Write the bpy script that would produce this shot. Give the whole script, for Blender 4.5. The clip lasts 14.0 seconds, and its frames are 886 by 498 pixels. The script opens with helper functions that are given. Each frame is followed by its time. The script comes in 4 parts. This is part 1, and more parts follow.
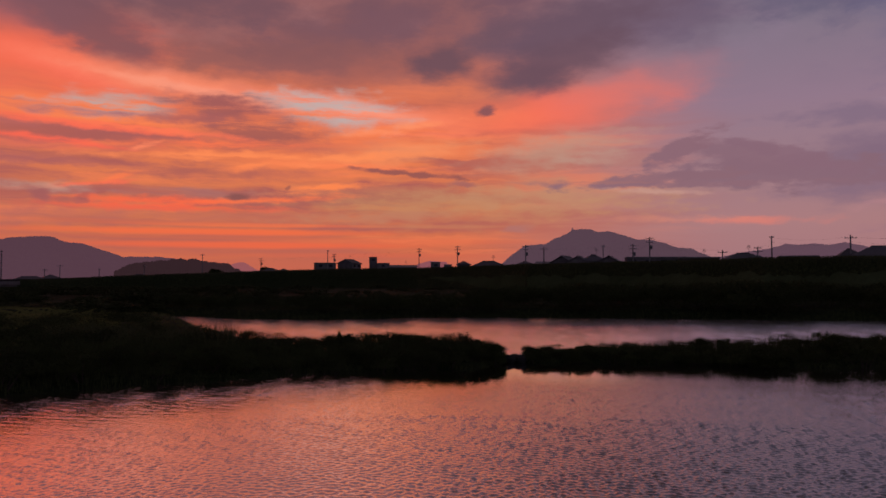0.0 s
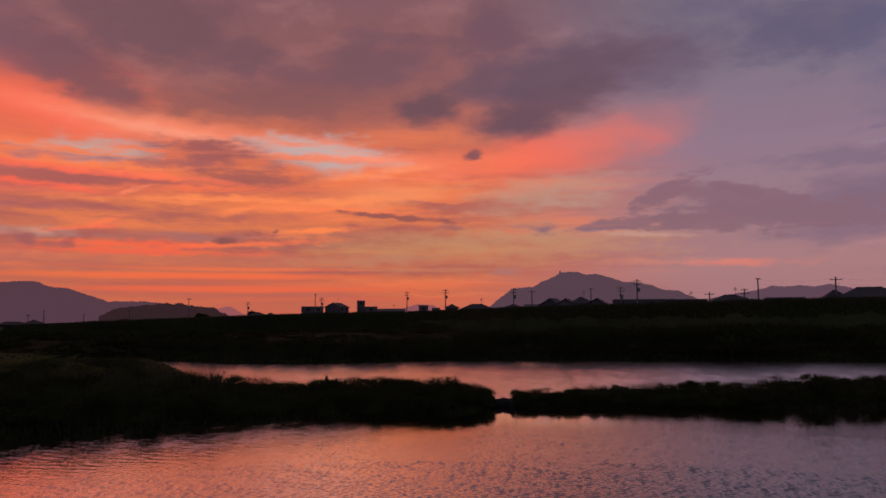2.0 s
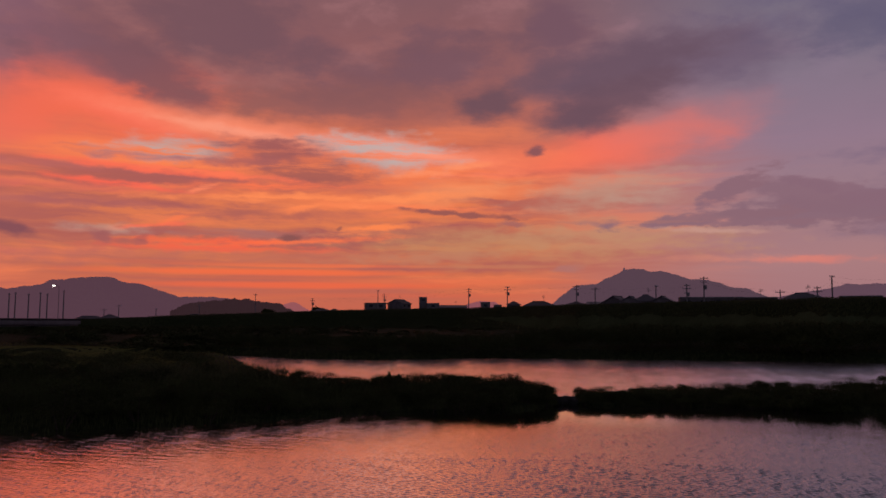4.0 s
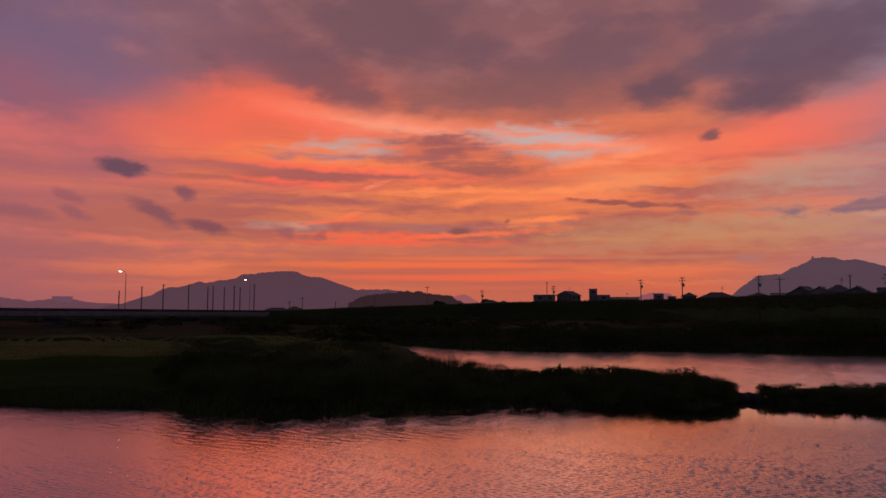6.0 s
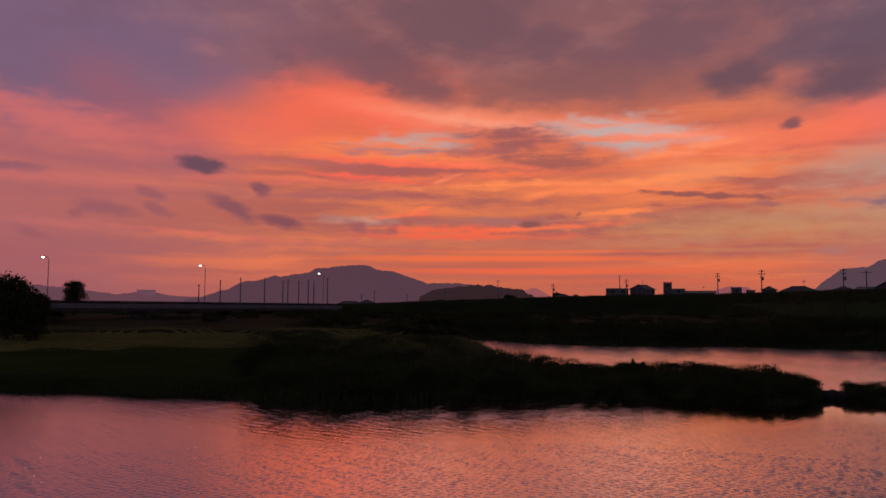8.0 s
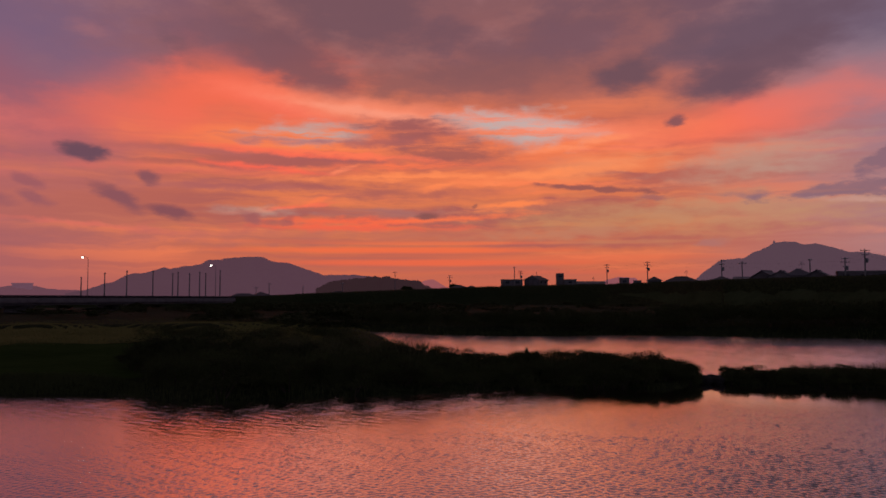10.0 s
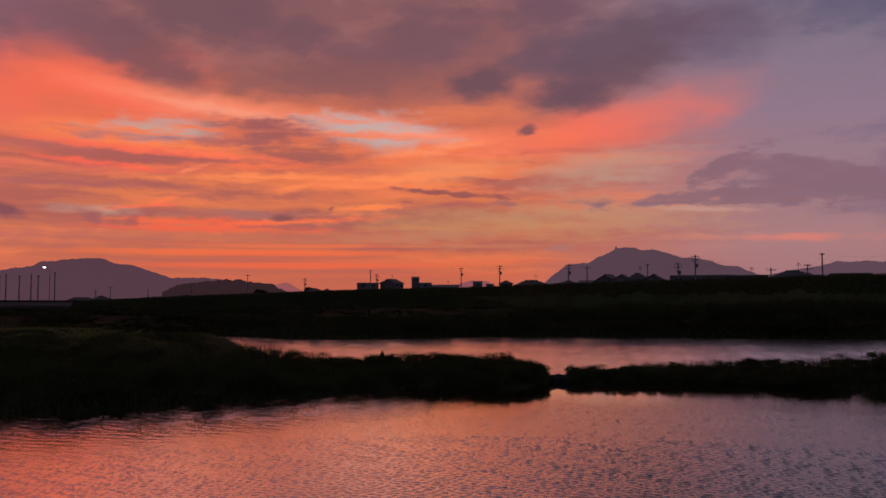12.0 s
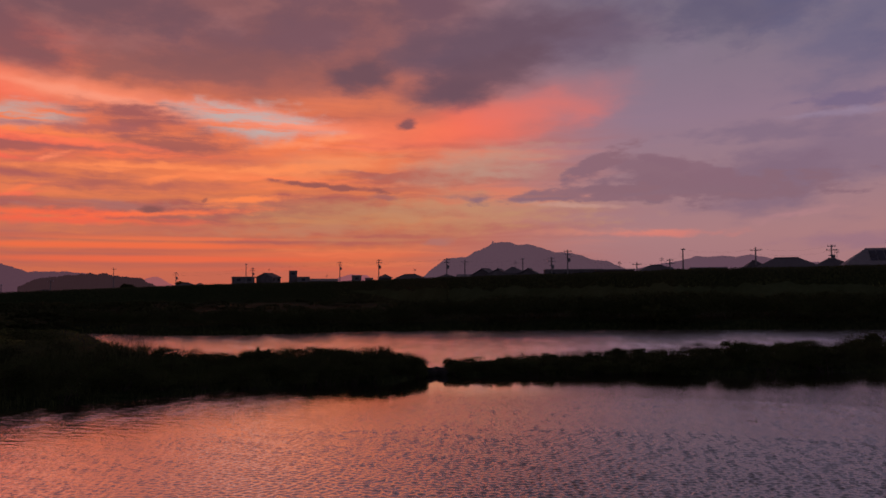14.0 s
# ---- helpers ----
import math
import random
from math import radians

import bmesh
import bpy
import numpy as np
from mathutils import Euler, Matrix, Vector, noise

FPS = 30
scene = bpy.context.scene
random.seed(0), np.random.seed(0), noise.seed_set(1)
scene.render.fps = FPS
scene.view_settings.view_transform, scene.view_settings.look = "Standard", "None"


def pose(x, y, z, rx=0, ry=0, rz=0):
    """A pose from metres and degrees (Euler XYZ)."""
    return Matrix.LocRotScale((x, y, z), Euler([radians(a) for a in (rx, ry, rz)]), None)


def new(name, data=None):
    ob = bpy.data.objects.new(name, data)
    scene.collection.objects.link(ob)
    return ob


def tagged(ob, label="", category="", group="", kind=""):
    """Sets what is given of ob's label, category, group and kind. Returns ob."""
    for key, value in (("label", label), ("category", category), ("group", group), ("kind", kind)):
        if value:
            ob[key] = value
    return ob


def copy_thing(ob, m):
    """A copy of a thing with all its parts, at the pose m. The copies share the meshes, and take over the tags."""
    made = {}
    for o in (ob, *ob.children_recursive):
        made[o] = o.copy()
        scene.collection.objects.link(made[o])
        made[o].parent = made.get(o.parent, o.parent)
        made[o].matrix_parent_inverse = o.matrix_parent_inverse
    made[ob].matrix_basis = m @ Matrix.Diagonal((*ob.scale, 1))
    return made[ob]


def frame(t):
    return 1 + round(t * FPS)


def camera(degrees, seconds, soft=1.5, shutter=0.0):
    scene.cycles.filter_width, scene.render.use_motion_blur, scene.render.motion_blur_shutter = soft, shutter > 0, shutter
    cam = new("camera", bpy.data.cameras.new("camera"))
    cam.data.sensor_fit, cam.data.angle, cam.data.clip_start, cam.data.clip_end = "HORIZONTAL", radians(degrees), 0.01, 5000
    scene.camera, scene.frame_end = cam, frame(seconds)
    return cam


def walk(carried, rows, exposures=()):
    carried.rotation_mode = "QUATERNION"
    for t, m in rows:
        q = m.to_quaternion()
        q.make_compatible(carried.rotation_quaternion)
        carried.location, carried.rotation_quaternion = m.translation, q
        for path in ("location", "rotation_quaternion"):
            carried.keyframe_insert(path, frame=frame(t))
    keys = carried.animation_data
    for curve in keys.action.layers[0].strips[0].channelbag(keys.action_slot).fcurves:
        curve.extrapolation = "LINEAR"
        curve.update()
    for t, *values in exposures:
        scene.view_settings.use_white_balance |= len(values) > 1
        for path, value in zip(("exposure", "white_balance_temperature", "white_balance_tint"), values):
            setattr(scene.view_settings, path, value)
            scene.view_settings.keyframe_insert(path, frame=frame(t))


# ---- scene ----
EYE = 6.0  # metres over the water
cam = camera(58.54, 14.0, soft=1.6)
PATH = [
    (0.0, pose(0, 0, EYE, 92.19, -0.00, 0.00)),
    (0.5, pose(0, 0, EYE, 93.23, 0.03, -0.14)),
    (1.0, pose(0, 0, EYE, 94.19, 0.11, -0.34)),
    (1.5, pose(0, 0, EYE, 94.92, 0.21, -0.60)),
    (2.0, pose(0, 0, EYE, 95.32, 0.28, -0.86)),
    (2.5, pose(0, 0, EYE, 95.46, 0.27, -0.73)),
    (3.0, pose(0, 0, EYE, 95.42, 0.16, 0.05)),
    (3.5, pose(0, 0, EYE, 95.27, 0.01, 1.50)),
    (4.0, pose(0, 0, EYE, 95.09, -0.11, 3.60)),
    (4.5, pose(0, 0, EYE, 94.92, -0.17, 6.37)),
    (5.0, pose(0, 0, EYE, 94.81, -0.19, 9.58)),
    (5.5, pose(0, 0, EYE, 94.63, -0.18, 12.80)),
    (6.0, pose(0, 0, EYE, 94.48, -0.18, 15.78)),
    (6.5, pose(0, 0, EYE, 94.33, -0.21, 18.43)),
    (7.0, pose(0, 0, EYE, 94.23, -0.35, 20.40)),
    (7.5, pose(0, 0, EYE, 94.12, -0.36, 21.23)),
    (8.0, pose(0, 0, EYE, 94.00, -0.31, 20.89)),
    (8.5, pose(0, 0, EYE, 93.88, -0.22, 19.68)),
    (9.0, pose(0, 0, EYE, 93.74, -0.11, 17.87)),
    (9.5, pose(0, 0, EYE, 93.56, -0.02, 15.73)),
    (10.0, pose(0, 0, EYE, 93.40, 0.09, 13.46)),
    (10.5, pose(0, 0, EYE, 93.40, 0.20, 11.13)),
    (11.0, pose(0, 0, EYE, 93.45, 0.19, 8.58)),
    (11.5, pose(0, 0, EYE, 93.55, 0.18, 5.83)),
    (12.0, pose(0, 0, EYE, 93.61, 0.22, 3.06)),
    (12.5, pose(0, 0, EYE, 93.60, 0.24, 0.36)),
    (13.0, pose(0, 0, EYE, 93.52, 0.31, -2.04)),
    (13.5, pose(0, 0, EYE, 93.32, 0.38, -4.10)),
    (14.0, pose(0, 0, EYE, 93.12, 0.43, -5.68)),
]
walk(cam, PATH)


# ---- sky: dusk after sunset, painted by direction (azimuth, elevation in degrees) ----
def lin(c):
    """Linear RGBA from 0..255 display values."""
    f = lambda v: v / 12.92 if v <= 0.04045 else ((v + 0.055) / 1.055) ** 2.4
    return (*(f(v / 255) for v in c), 1.0)


def tone(c):
    """A sky colour: linear, the brighter ones a little yellower with haze."""
    r, g, b, _ = lin(c)
    warm = min(1.0, max(0.0, (c[0] - 130) / 90))
    return (r, g * (1.13 + 0.17 * warm), b * (1.2 + 0.02 * warm), 1.0)


world = bpy.data.worlds.new("dusk_sky")
scene.world = world
world.use_nodes = True
wn, wl = world.node_tree.nodes, world.node_tree.links
wn.clear()


def wmath(op, a, b=None, c=None, clamp=False):
    n = wn.new("ShaderNodeMath")
    n.operation, n.use_clamp = op, clamp
    for i, v in enumerate((a, b, c)):
        if v is None:
            continue
        if isinstance(v, (int, float)):
            n.inputs[i].default_value = v
        else:
            wl.new(v, n.inputs[i])
    return n.outputs[0]


def wmix(fac, a, b):
    n = wn.new("ShaderNodeMix")
    n.data_type = "RGBA"
    for i, v in ((0, fac), (6, a), (7, b)):
        if isinstance(v, (int, float, tuple)):
            n.inputs[i].default_value = v
        else:
            wl.new(v, n.inputs[i])
    return n.outputs[2]


def wsmooth(v, lo, hi):
    n = wn.new("ShaderNodeMapRange")
    n.interpolation_type = "SMOOTHSTEP"
    wl.new(v, n.inputs[0])
    n.inputs[1].default_value, n.inputs[2].default_value = lo, hi
    return n.outputs[0]


def wnoise(vec, sx, sy, detail=5.0, rough=0.55, off=0.0, colour=False):
    m = wn.new("ShaderNodeMapping")
    wl.new(vec, m.inputs[0])
    m.inputs[1].default_value = (off, off * 0.7, off * 0.3)
    m.inputs[3].default_value = (sx, sy, 1)
    n = wn.new("ShaderNodeTexNoise")
    n.inputs["Scale"].default_value = 1.0
    n.inputs["Detail"].default_value, n.inputs["Roughness"].default_value = detail, rough
    wl.new(m.outputs[0], n.inputs["Vector"])
    return n.outputs["Color" if colour else "Fac"]


def wramp(v, stops):
    """Colours by elevation: stops are (degrees, display colour), up to 90 degrees."""
    n = wn.new("ShaderNodeValToRGB")
    wl.new(wmath("DIVIDE", v, 90.0, clamp=True), n.inputs[0])
    while len(n.color_ramp.elements) < len(stops):
        n.color_ramp.elements.new(1.0)
    for e, (deg, c) in zip(n.color_ramp.elements, stops):
        e.position, e.color = deg / 90, tone(c)
    return n.outputs[0]


coord = wn.new("ShaderNodeTexCoord")
sep = wn.new("ShaderNodeSeparateXYZ")
wl.new(coord.outputs["Generated"], sep.inputs[0])
AZ = wmath("MULTIPLY", wmath("ARCTAN2", sep.outputs[0], sep.outputs[1]), 180 / math.pi)
EL = wmath("MULTIPLY", wmath("ARCSINE", sep.outputs[2]), 180 / math.pi)
flat = wn.new("ShaderNodeCombineXYZ")
wl.new(AZ, flat.inputs[0]), wl.new(EL, flat.inputs[1])
flat.inputs[2].default_value = 1.0
FLAT = flat.outputs[0]


def warped(vec, sx, sy, ax, ay, off):
    """The vector pushed about by noise, ax and ay degrees at most."""
    n = wnoise(vec, sx, sy, 4.0, 0.55, off, colour=True)
    s = wn.new("ShaderNodeVectorMath")
    s.operation = "SUBTRACT"
    wl.new(n, s.inputs[0])
    s.inputs[1].default_value = (0.5, 0.5, 0.5)
    k = wn.new("ShaderNodeVectorMath")
    k.operation = "MULTIPLY_ADD"
    wl.new(s.outputs[0], k.inputs[0])
    k.inputs[1].default_value = (ax, ay, 0)
    wl.new(vec, k.inputs[2])
    return k.outputs[0]


BIG = warped(FLAT, 0.22, 0.45, 2.8, 1.3, 3.1)
SMALL = warped(FLAT, 0.6, 1.3, 1.2, 0.6, 8.7)
EDGE_BIG = wmath("MULTIPLY_ADD", wnoise(FLAT, 0.26, 0.6, 6.0, 0.58, 5.5), 2.4, -1.2)    # break up the clouds' rims
EDGE_SMALL = wmath("MULTIPLY_ADD", wnoise(FLAT, 0.5, 1.4, 5.0, 0.55, 9.5), 2.8, -1.4)
WISP = wnoise(BIG, 0.045, 0.7, 4.0, 0.52, 1.7)      # long flat streaks
FIBRE = wnoise(SMALL, 0.11, 1.5, 5.0, 0.6, 21.0)    # thin torn streaks
PUFF = wnoise(BIG, 0.13, 0.26, 6.0, 0.58, 12.3)     # the high cloud deck

glow = wramp(EL, [(0, (196, 90, 72)), (2.5, (206, 96, 70)), (5, (208, 104, 74)), (8, (224, 107, 73)), (10.5, (242, 109, 73)), (13.5, (214, 102, 78)),
                  (16.5, (150, 88, 86)), (24, (126, 85, 89)), (34, (86, 60, 60)), (50, (62, 46, 47)), (90, (48, 39, 41))])
cool = wramp(EL, [(0, (164, 107, 111)), (4, (170, 114, 116)), (8, (156, 114, 122)), (12, (146, 112, 127)), (17, (130, 109, 122)),
                  (23, (112, 98, 112)), (32, (78, 65, 71)), (45, (58, 48, 52)), (90, (48, 39, 41))])
pink = wramp(EL, [(0, (154, 86, 92)), (3, (166, 88, 92)), (6, (176, 93, 93)), (9, (188, 95, 93)), (11.5, (184, 93, 96)), (14.5, (142, 91, 106)),
                  (24, (116, 89, 105)), (36, (78, 63, 73)), (50, (58, 48, 55)), (90, (48, 40, 46))])
back = wramp(EL, [(0, (120, 104, 120)), (12, (118, 105, 127)), (30, (98, 88, 106)), (50, (64, 57, 70)), (90, (48, 40, 46))])
sky = wmix(wsmooth(AZ, -1.0, 21.0), glow, cool)
sky = wmix(wsmooth(AZ, -24.0, -50.0), sky, pink)
sky = wmix(wsmooth(wmath("ABSOLUTE", wmath("ADD", AZ, 10.0)), 55.0, 115.0), sky, back)

# streaky afterglow low down, and the mottled deck higher up
zone = wmath("MULTIPLY", wsmooth(wmath("ABSOLUTE", wmath("ADD", AZ, 15.0)), 40.0, 8.0), wmath("MULTIPLY", wsmooth(EL, 0.0, 4.0), wsmooth(EL, 16.0, 10.0)))
sky = wmix(wmath("MULTIPLY", zone, wsmooth(WISP, 0.56, 0.38)), sky, tone((172, 86, 80)))
sky = wmix(wmath("MULTIPLY", zone, wmath("MULTIPLY", wsmooth(WISP, 0.52, 0.68), 0.8)), sky, tone((252, 116, 76)))
high = wsmooth(EL, 12.0, 18.0)
front = wsmooth(wmath("ABSOLUTE", wmath("ADD", AZ, 10.0)), 110.0, 55.0)
east = wsmooth(AZ, 0.0, 22.0)
dull, pale = wmix(east, tone((120, 80, 87)), tone((108, 92, 112))), wmix(east, tone((164, 104, 106)), tone((140, 112, 128)))
deck = wmath("MULTIPLY", high, front)
sky = wmix(wmath("MULTIPLY", deck, wmath("MULTIPLY", wsmooth(PUFF, 0.52, 0.36), 0.8)), sky, dull)
sky = wmix(wmath("MULTIPLY", deck, wmath("MULTIPLY", wsmooth(PUFF, 0.53, 0.68), 0.5)), sky, pale)


def wdot(vec, k):
    n = wn.new("ShaderNodeVectorMath")
    n.operation = "DOT_PRODUCT"
    wl.new(vec, n.inputs[0])
    n.inputs[1].default_value = k
    return n.outputs["Value"]


def patch(name, az, el, ra, re, tilt, soft, strength, colour):
    """A bank of cloud, a lit streak or a gap: centre, half widths, lean, softness of the rim, opacity."""
    global sky
    c, n = math.cos(radians(tilt)), math.sin(radians(tilt))
    space = FLAT if name == "ember" else BIG if re > 1.2 else SMALL
    u = wdot(space, (c / ra, n / ra, -(az * c + el * n) / ra))
    v = wdot(space, (-n / re, c / re, (az * n - el * c) / re))
    far = wmath("SQRT", wmath("MULTIPLY_ADD", u, u, wmath("MULTIPLY", v, v)))
    r = wmath("ADD", EDGE_BIG, far) if re > 1.2 else wmath("MULTIPLY_ADD", EDGE_SMALL, 0.4 if name == "low_cloud" else 0.9, far)
    if name == "dark_cloud":
        r = wmath("MULTIPLY_ADD", EDGE_BIG, 0.6, far)
    cover = wsmooth(r, 1.0 + soft * 0.75, 0.9 - soft)
    if name == "ember":
        cover = wsmooth(wmath("MULTIPLY_ADD", EDGE_BIG, 0.2, far), 1.3, 0.3)
    if name == "deck_pink":
        cover = wmath("MULTIPLY", cover, wsmooth(PUFF, 0.36, 0.6))
    if name in ("deck_mauve", "glow_red"):
        cover = wsmooth(wmath("MULTIPLY_ADD", EDGE_BIG, 0.5, far), 1.6, 0.1)
    if name in ("glow_band", "rim"):
        cover = wsmooth(wmath("MULTIPLY_ADD", EDGE_BIG, 0.45, far), 1.5, 0.1)
    if name == "streak":
        cover = wmath("MULTIPLY", cover, wsmooth(FIBRE, 0.3, 0.52))
    if name == "smudge":
        cover = wmath("MULTIPLY", cover, wsmooth(FIBRE, 0.74, 0.44))
    if name == "pale_gap":
        cover = wmath("MULTIPLY", cover, wsmooth(FIBRE, 0.7, 0.5))
    sky = wmix(wmath("MULTIPLY", cover, strength), sky, tone(colour))


patch("deck_mauve", -46.4, 16.1, 11.9, 4.34, -4, 1, .88, (120, 89, 112))
patch("deck_mauve", -41.7, 12.4, 5.7, 2.50, -32, 1, .9, (150, 87, 100))
patch("glow_red", -29.3, 14.0, 9.2, 2.31, 10, 1, .82, (250, 96, 72))
patch("glow_red", -38.3, 11.9, 7.3, 1.62, 6, 1, .3, (232, 98, 86))
patch("glow_pink", -47.2, 11.9, 6.5, 1.16, -10, .9, .7, (214, 98, 96))
patch("mauve_band", -46.4, 9.4, 9.5, 0.66, -3, .9, .65, (164, 88, 96))
patch("mauve_band", -45.0, 7.3, 8.9, 0.52, 0, .9, .45, (164, 88, 94))
patch("pinkwash", -47.0, 8.1, 5.9, 0.37, -2, .9, 0.4, (210, 98, 98))
patch("pinkwash", -29.6, 8.8, 9.3, 0.36, 0, .9, 0.44, (238, 100, 84))
patch("mauve_band", -30.5, 10.1, 6.8, 0.28, 0, .9, .6, (182, 92, 90))
patch("mauve_band", -31.2, 7.7, 8.8, 0.28, 0, .9, .55, (178, 92, 90))
patch("pinkwash", -37.4, 4.8, 5.1, 0.20, -4, .9, 0.52, (232, 100, 88))
patch("pinkwash", -46.6, 5.2, 4.4, 0.29, -3, .9, 0.32, (206, 98, 98))
patch("mauve_band", -43.1, 3.8, 12.5, 0.53, 0, 1, .45, (158, 88, 92))
patch("mauve_band", -27.1, 4.2, 8.1, 0.57, 0, 1, .45, (176, 92, 88))
patch("deck_dark", -19.1, 20.0, 5.9, 2.76, -18, .5, .85, (112, 76, 82))
patch("deck_dark", -24.5, 16.9, 4.8, 1.99, -30, .5, .75, (122, 77, 82))
patch("deck_dark", -5.6, 18.0, 7.3, 1.77, 12, .5, .65, (118, 78, 84))
patch("deck_dark", -13.7, 15.5, 9.6, 1.20, 2, .6, .65, (138, 84, 82))
patch("deck_dark", -30.7, 18.7, 5.9, 1.95, -30, .6, .45, (136, 86, 96))
patch("deck_dark", -33.5, 20.2, 4.6, 1.54, -10, .6, .4, (124, 84, 98))
patch("deck_dark", -5.6, 15.4, 7.6, 1.36, -4, .6, .4, (140, 84, 82))
patch("deck_dark", -23.5, 15.8, 4.8, 1.66, -28, .6, .6, (130, 80, 82))
patch("deck_dark", -18.1, 19.7, 7.2, 2.26, -10, .7, .5, (122, 80, 86))
patch("deck_dark", -8.9, 15.3, 9.6, 1.59, -4, .8, .25, (138, 83, 82))
patch("deck_dark", -27.7, 18.4, 4.6, 2.12, -20, .7, .4, (124, 80, 86))
patch("deck_pink", -26.5, 20.1, 3.2, 0.67, -34, .9, 0.28, (178, 108, 106))
patch("deck_pink", -20.3, 17.2, 1.5, 0.68, -30, .9, 0.31, (178, 106, 102))
patch("deck_pink", -16.1, 17.1, 2.7, 0.61, 5, .9, 0.31, (176, 104, 100))
patch("deck_pink", -9.1, 19.1, 3.1, 0.66, 20, .9, 0.28, (174, 106, 104))
patch("deck_pink", -2.4, 20.1, 2.8, 0.64, 6, .9, 0.25, (170, 104, 104))
patch("deck_pink", -37.9, 17.5, 1.2, 0.43, -8, .9, 0.28, (186, 106, 106))
patch("deck_pink", -0.0, 21.3, 2.7, 0.75, -24, .9, 0.19, (160, 102, 106))
patch("deck_dark", 4.9, 20.7, 2.8, 1.42, -30, .5, .75, (116, 79, 89))
patch("deck_dark", -3.1, 18.2, 4.8, 1.36, 4, .5, .6, (120, 80, 88))
patch("glow_red", -28.3, 14.4, 3.9, 1.77, -30, 1, .4, (240, 98, 74))
patch("glow_band", -25.3, 13.6, 6.2, 0.95, -14, .8, .8, (252, 100, 82))
patch("glow_band", -17.0, 13.0, 10.1, 0.93, -7, .8, .9, (255, 126, 100))
patch("glow_band", -5.9, 12.1, 7.7, 0.77, -7, .8, .9, (252, 124, 102))
patch("rim", -16.2, 12.8, 8.5, 0.35, -7, .9, .7, (255, 142, 120))
patch("rim", -5.0, 11.9, 4.9, 0.28, -6, .9, .75, (252, 136, 114))
patch("glow_red", 8.4, 12.1, 6.9, 1.29, 7, .9, .95, (250, 99, 78))
patch("glow_red", 13.1, 13.1, 5.6, 1.43, 10, 1, .55, (206, 106, 106))
patch("glow_red", 1.6, 11.5, 4.9, 0.90, 2, 1, .6, (250, 112, 82))
patch("pale", 8.2, 9.1, 4.9, 1.05, 8, .9, .6, (188, 138, 122))
patch("pale", 11.8, 8.6, 2.8, 0.56, 0, .9, .4, (186, 138, 128))
patch("beige", 0.7, 5.4, 11.5, 1.15, 0, 1, .7, (198, 126, 90))
patch("beige", 9.7, 6.1, 8.1, 0.97, 0, 1, .5, (190, 128, 104))
patch("pale", -3.0, 9.2, 4.5, 0.82, 6, .9, .45, (240, 138, 100))
patch("pale_gap", -22.6, 11.6, 4.1, 0.77, 3, .8, .85, (184, 152, 150))
patch("pale_gap", -7.7, 12.0, 4.2, 1.11, -3, .8, .9, (186, 160, 160))
patch("pale_gap", -11.1, 12.4, 2.0, 0.66, -8, .8, .7, (186, 158, 158))
patch("pale_gap", -26.8, 6.0, 2.8, 0.35, 0, .8, .55, (190, 140, 130))
patch("smudge", -14.2, 11.2, 5.5, 1.42, -8, .8, .5, (160, 82, 82))
patch("smudge", -15.8, 12.0, 4.3, 0.76, -3, .6, .9, (156, 83, 82))
patch("smudge", -12.8, 10.4, 4.3, 0.98, -4, .6, .85, (158, 84, 79))
patch("smudge", -18.4, 11.0, 4.0, 0.40, 3, .6, .75, (170, 88, 86))
patch("smudge", -24.3, 11.0, 3.0, 0.29, 3, .7, .8, (172, 98, 102))
patch("smudge", -27.8, 11.1, 2.9, 0.28, -3, .7, .7, (178, 94, 92))
patch("smudge", -20.2, 9.8, 5.3, 0.45, -2, .7, .7, (170, 86, 84))
patch("smudge", -21.3, 8.9, 2.6, 0.30, 8, .7, .6, (178, 88, 82))
patch("smudge", -27.0, 7.8, 5.4, 0.38, -2, .7, .6, (174, 88, 86))
patch("smudge", -23.3, 7.3, 6.5, 0.58, 3, .7, .65, (170, 87, 84))
patch("smudge", -17.2, 7.4, 4.9, 0.71, 0, .7, .7, (172, 88, 80))
patch("smudge", -8.6, 9.4, 4.6, 0.52, 4, .7, .45, (206, 98, 80))
patch("smudge", -11.8, 7.3, 3.2, 0.42, 4, .7, .5, (186, 92, 80))
patch("smudge", -6.2, 6.6, 5.1, 0.37, 3, .7, .5, (192, 98, 82))
patch("smudge", -18.6, 6.0, 5.3, 0.35, 0, .7, .7, (170, 102, 98))
patch("smudge", -24.9, 5.0, 6.8, 0.48, 0, .8, .45, (178, 90, 86))
patch("streak", -25.8, 10.2, 5.5, 0.22, -3, .8, .9, (255, 98, 75))
patch("streak", -26.7, 9.1, 4.7, 0.22, -4, .8, .8, (255, 92, 73))
patch("streak", -21.0, 10.2, 6.1, 0.19, -3, .8, .9, (255, 106, 77))
patch("streak", -15.4, 9.4, 5.9, 0.27, 2, .8, .85, (255, 106, 71))
patch("streak", -15.7, 8.6, 7.4, 0.24, 2, .8, .95, (255, 124, 79))
patch("streak", -8.3, 8.5, 6.1, 0.32, 4, .8, .95, (255, 126, 81))
patch("streak", -3.4, 10.8, 3.7, 0.33, 8, .8, .9, (255, 128, 91))
patch("streak", -0.1, 10.4, 3.7, 0.37, 2, .8, .6, (252, 112, 85))
patch("streak", -22.6, 6.8, 1.3, 0.19, 16, .7, .7, (255, 110, 71))
patch("streak", -20.6, 9.1, 1.0, 0.15, 20, .7, .8, (255, 120, 89))
patch("streak", -24.7, 6.3, 3.3, 0.15, 6, .8, .7, (252, 100, 75))
patch("streak", -8.7, 6.5, 3.6, 0.24, 6, .8, .95, (255, 120, 73))
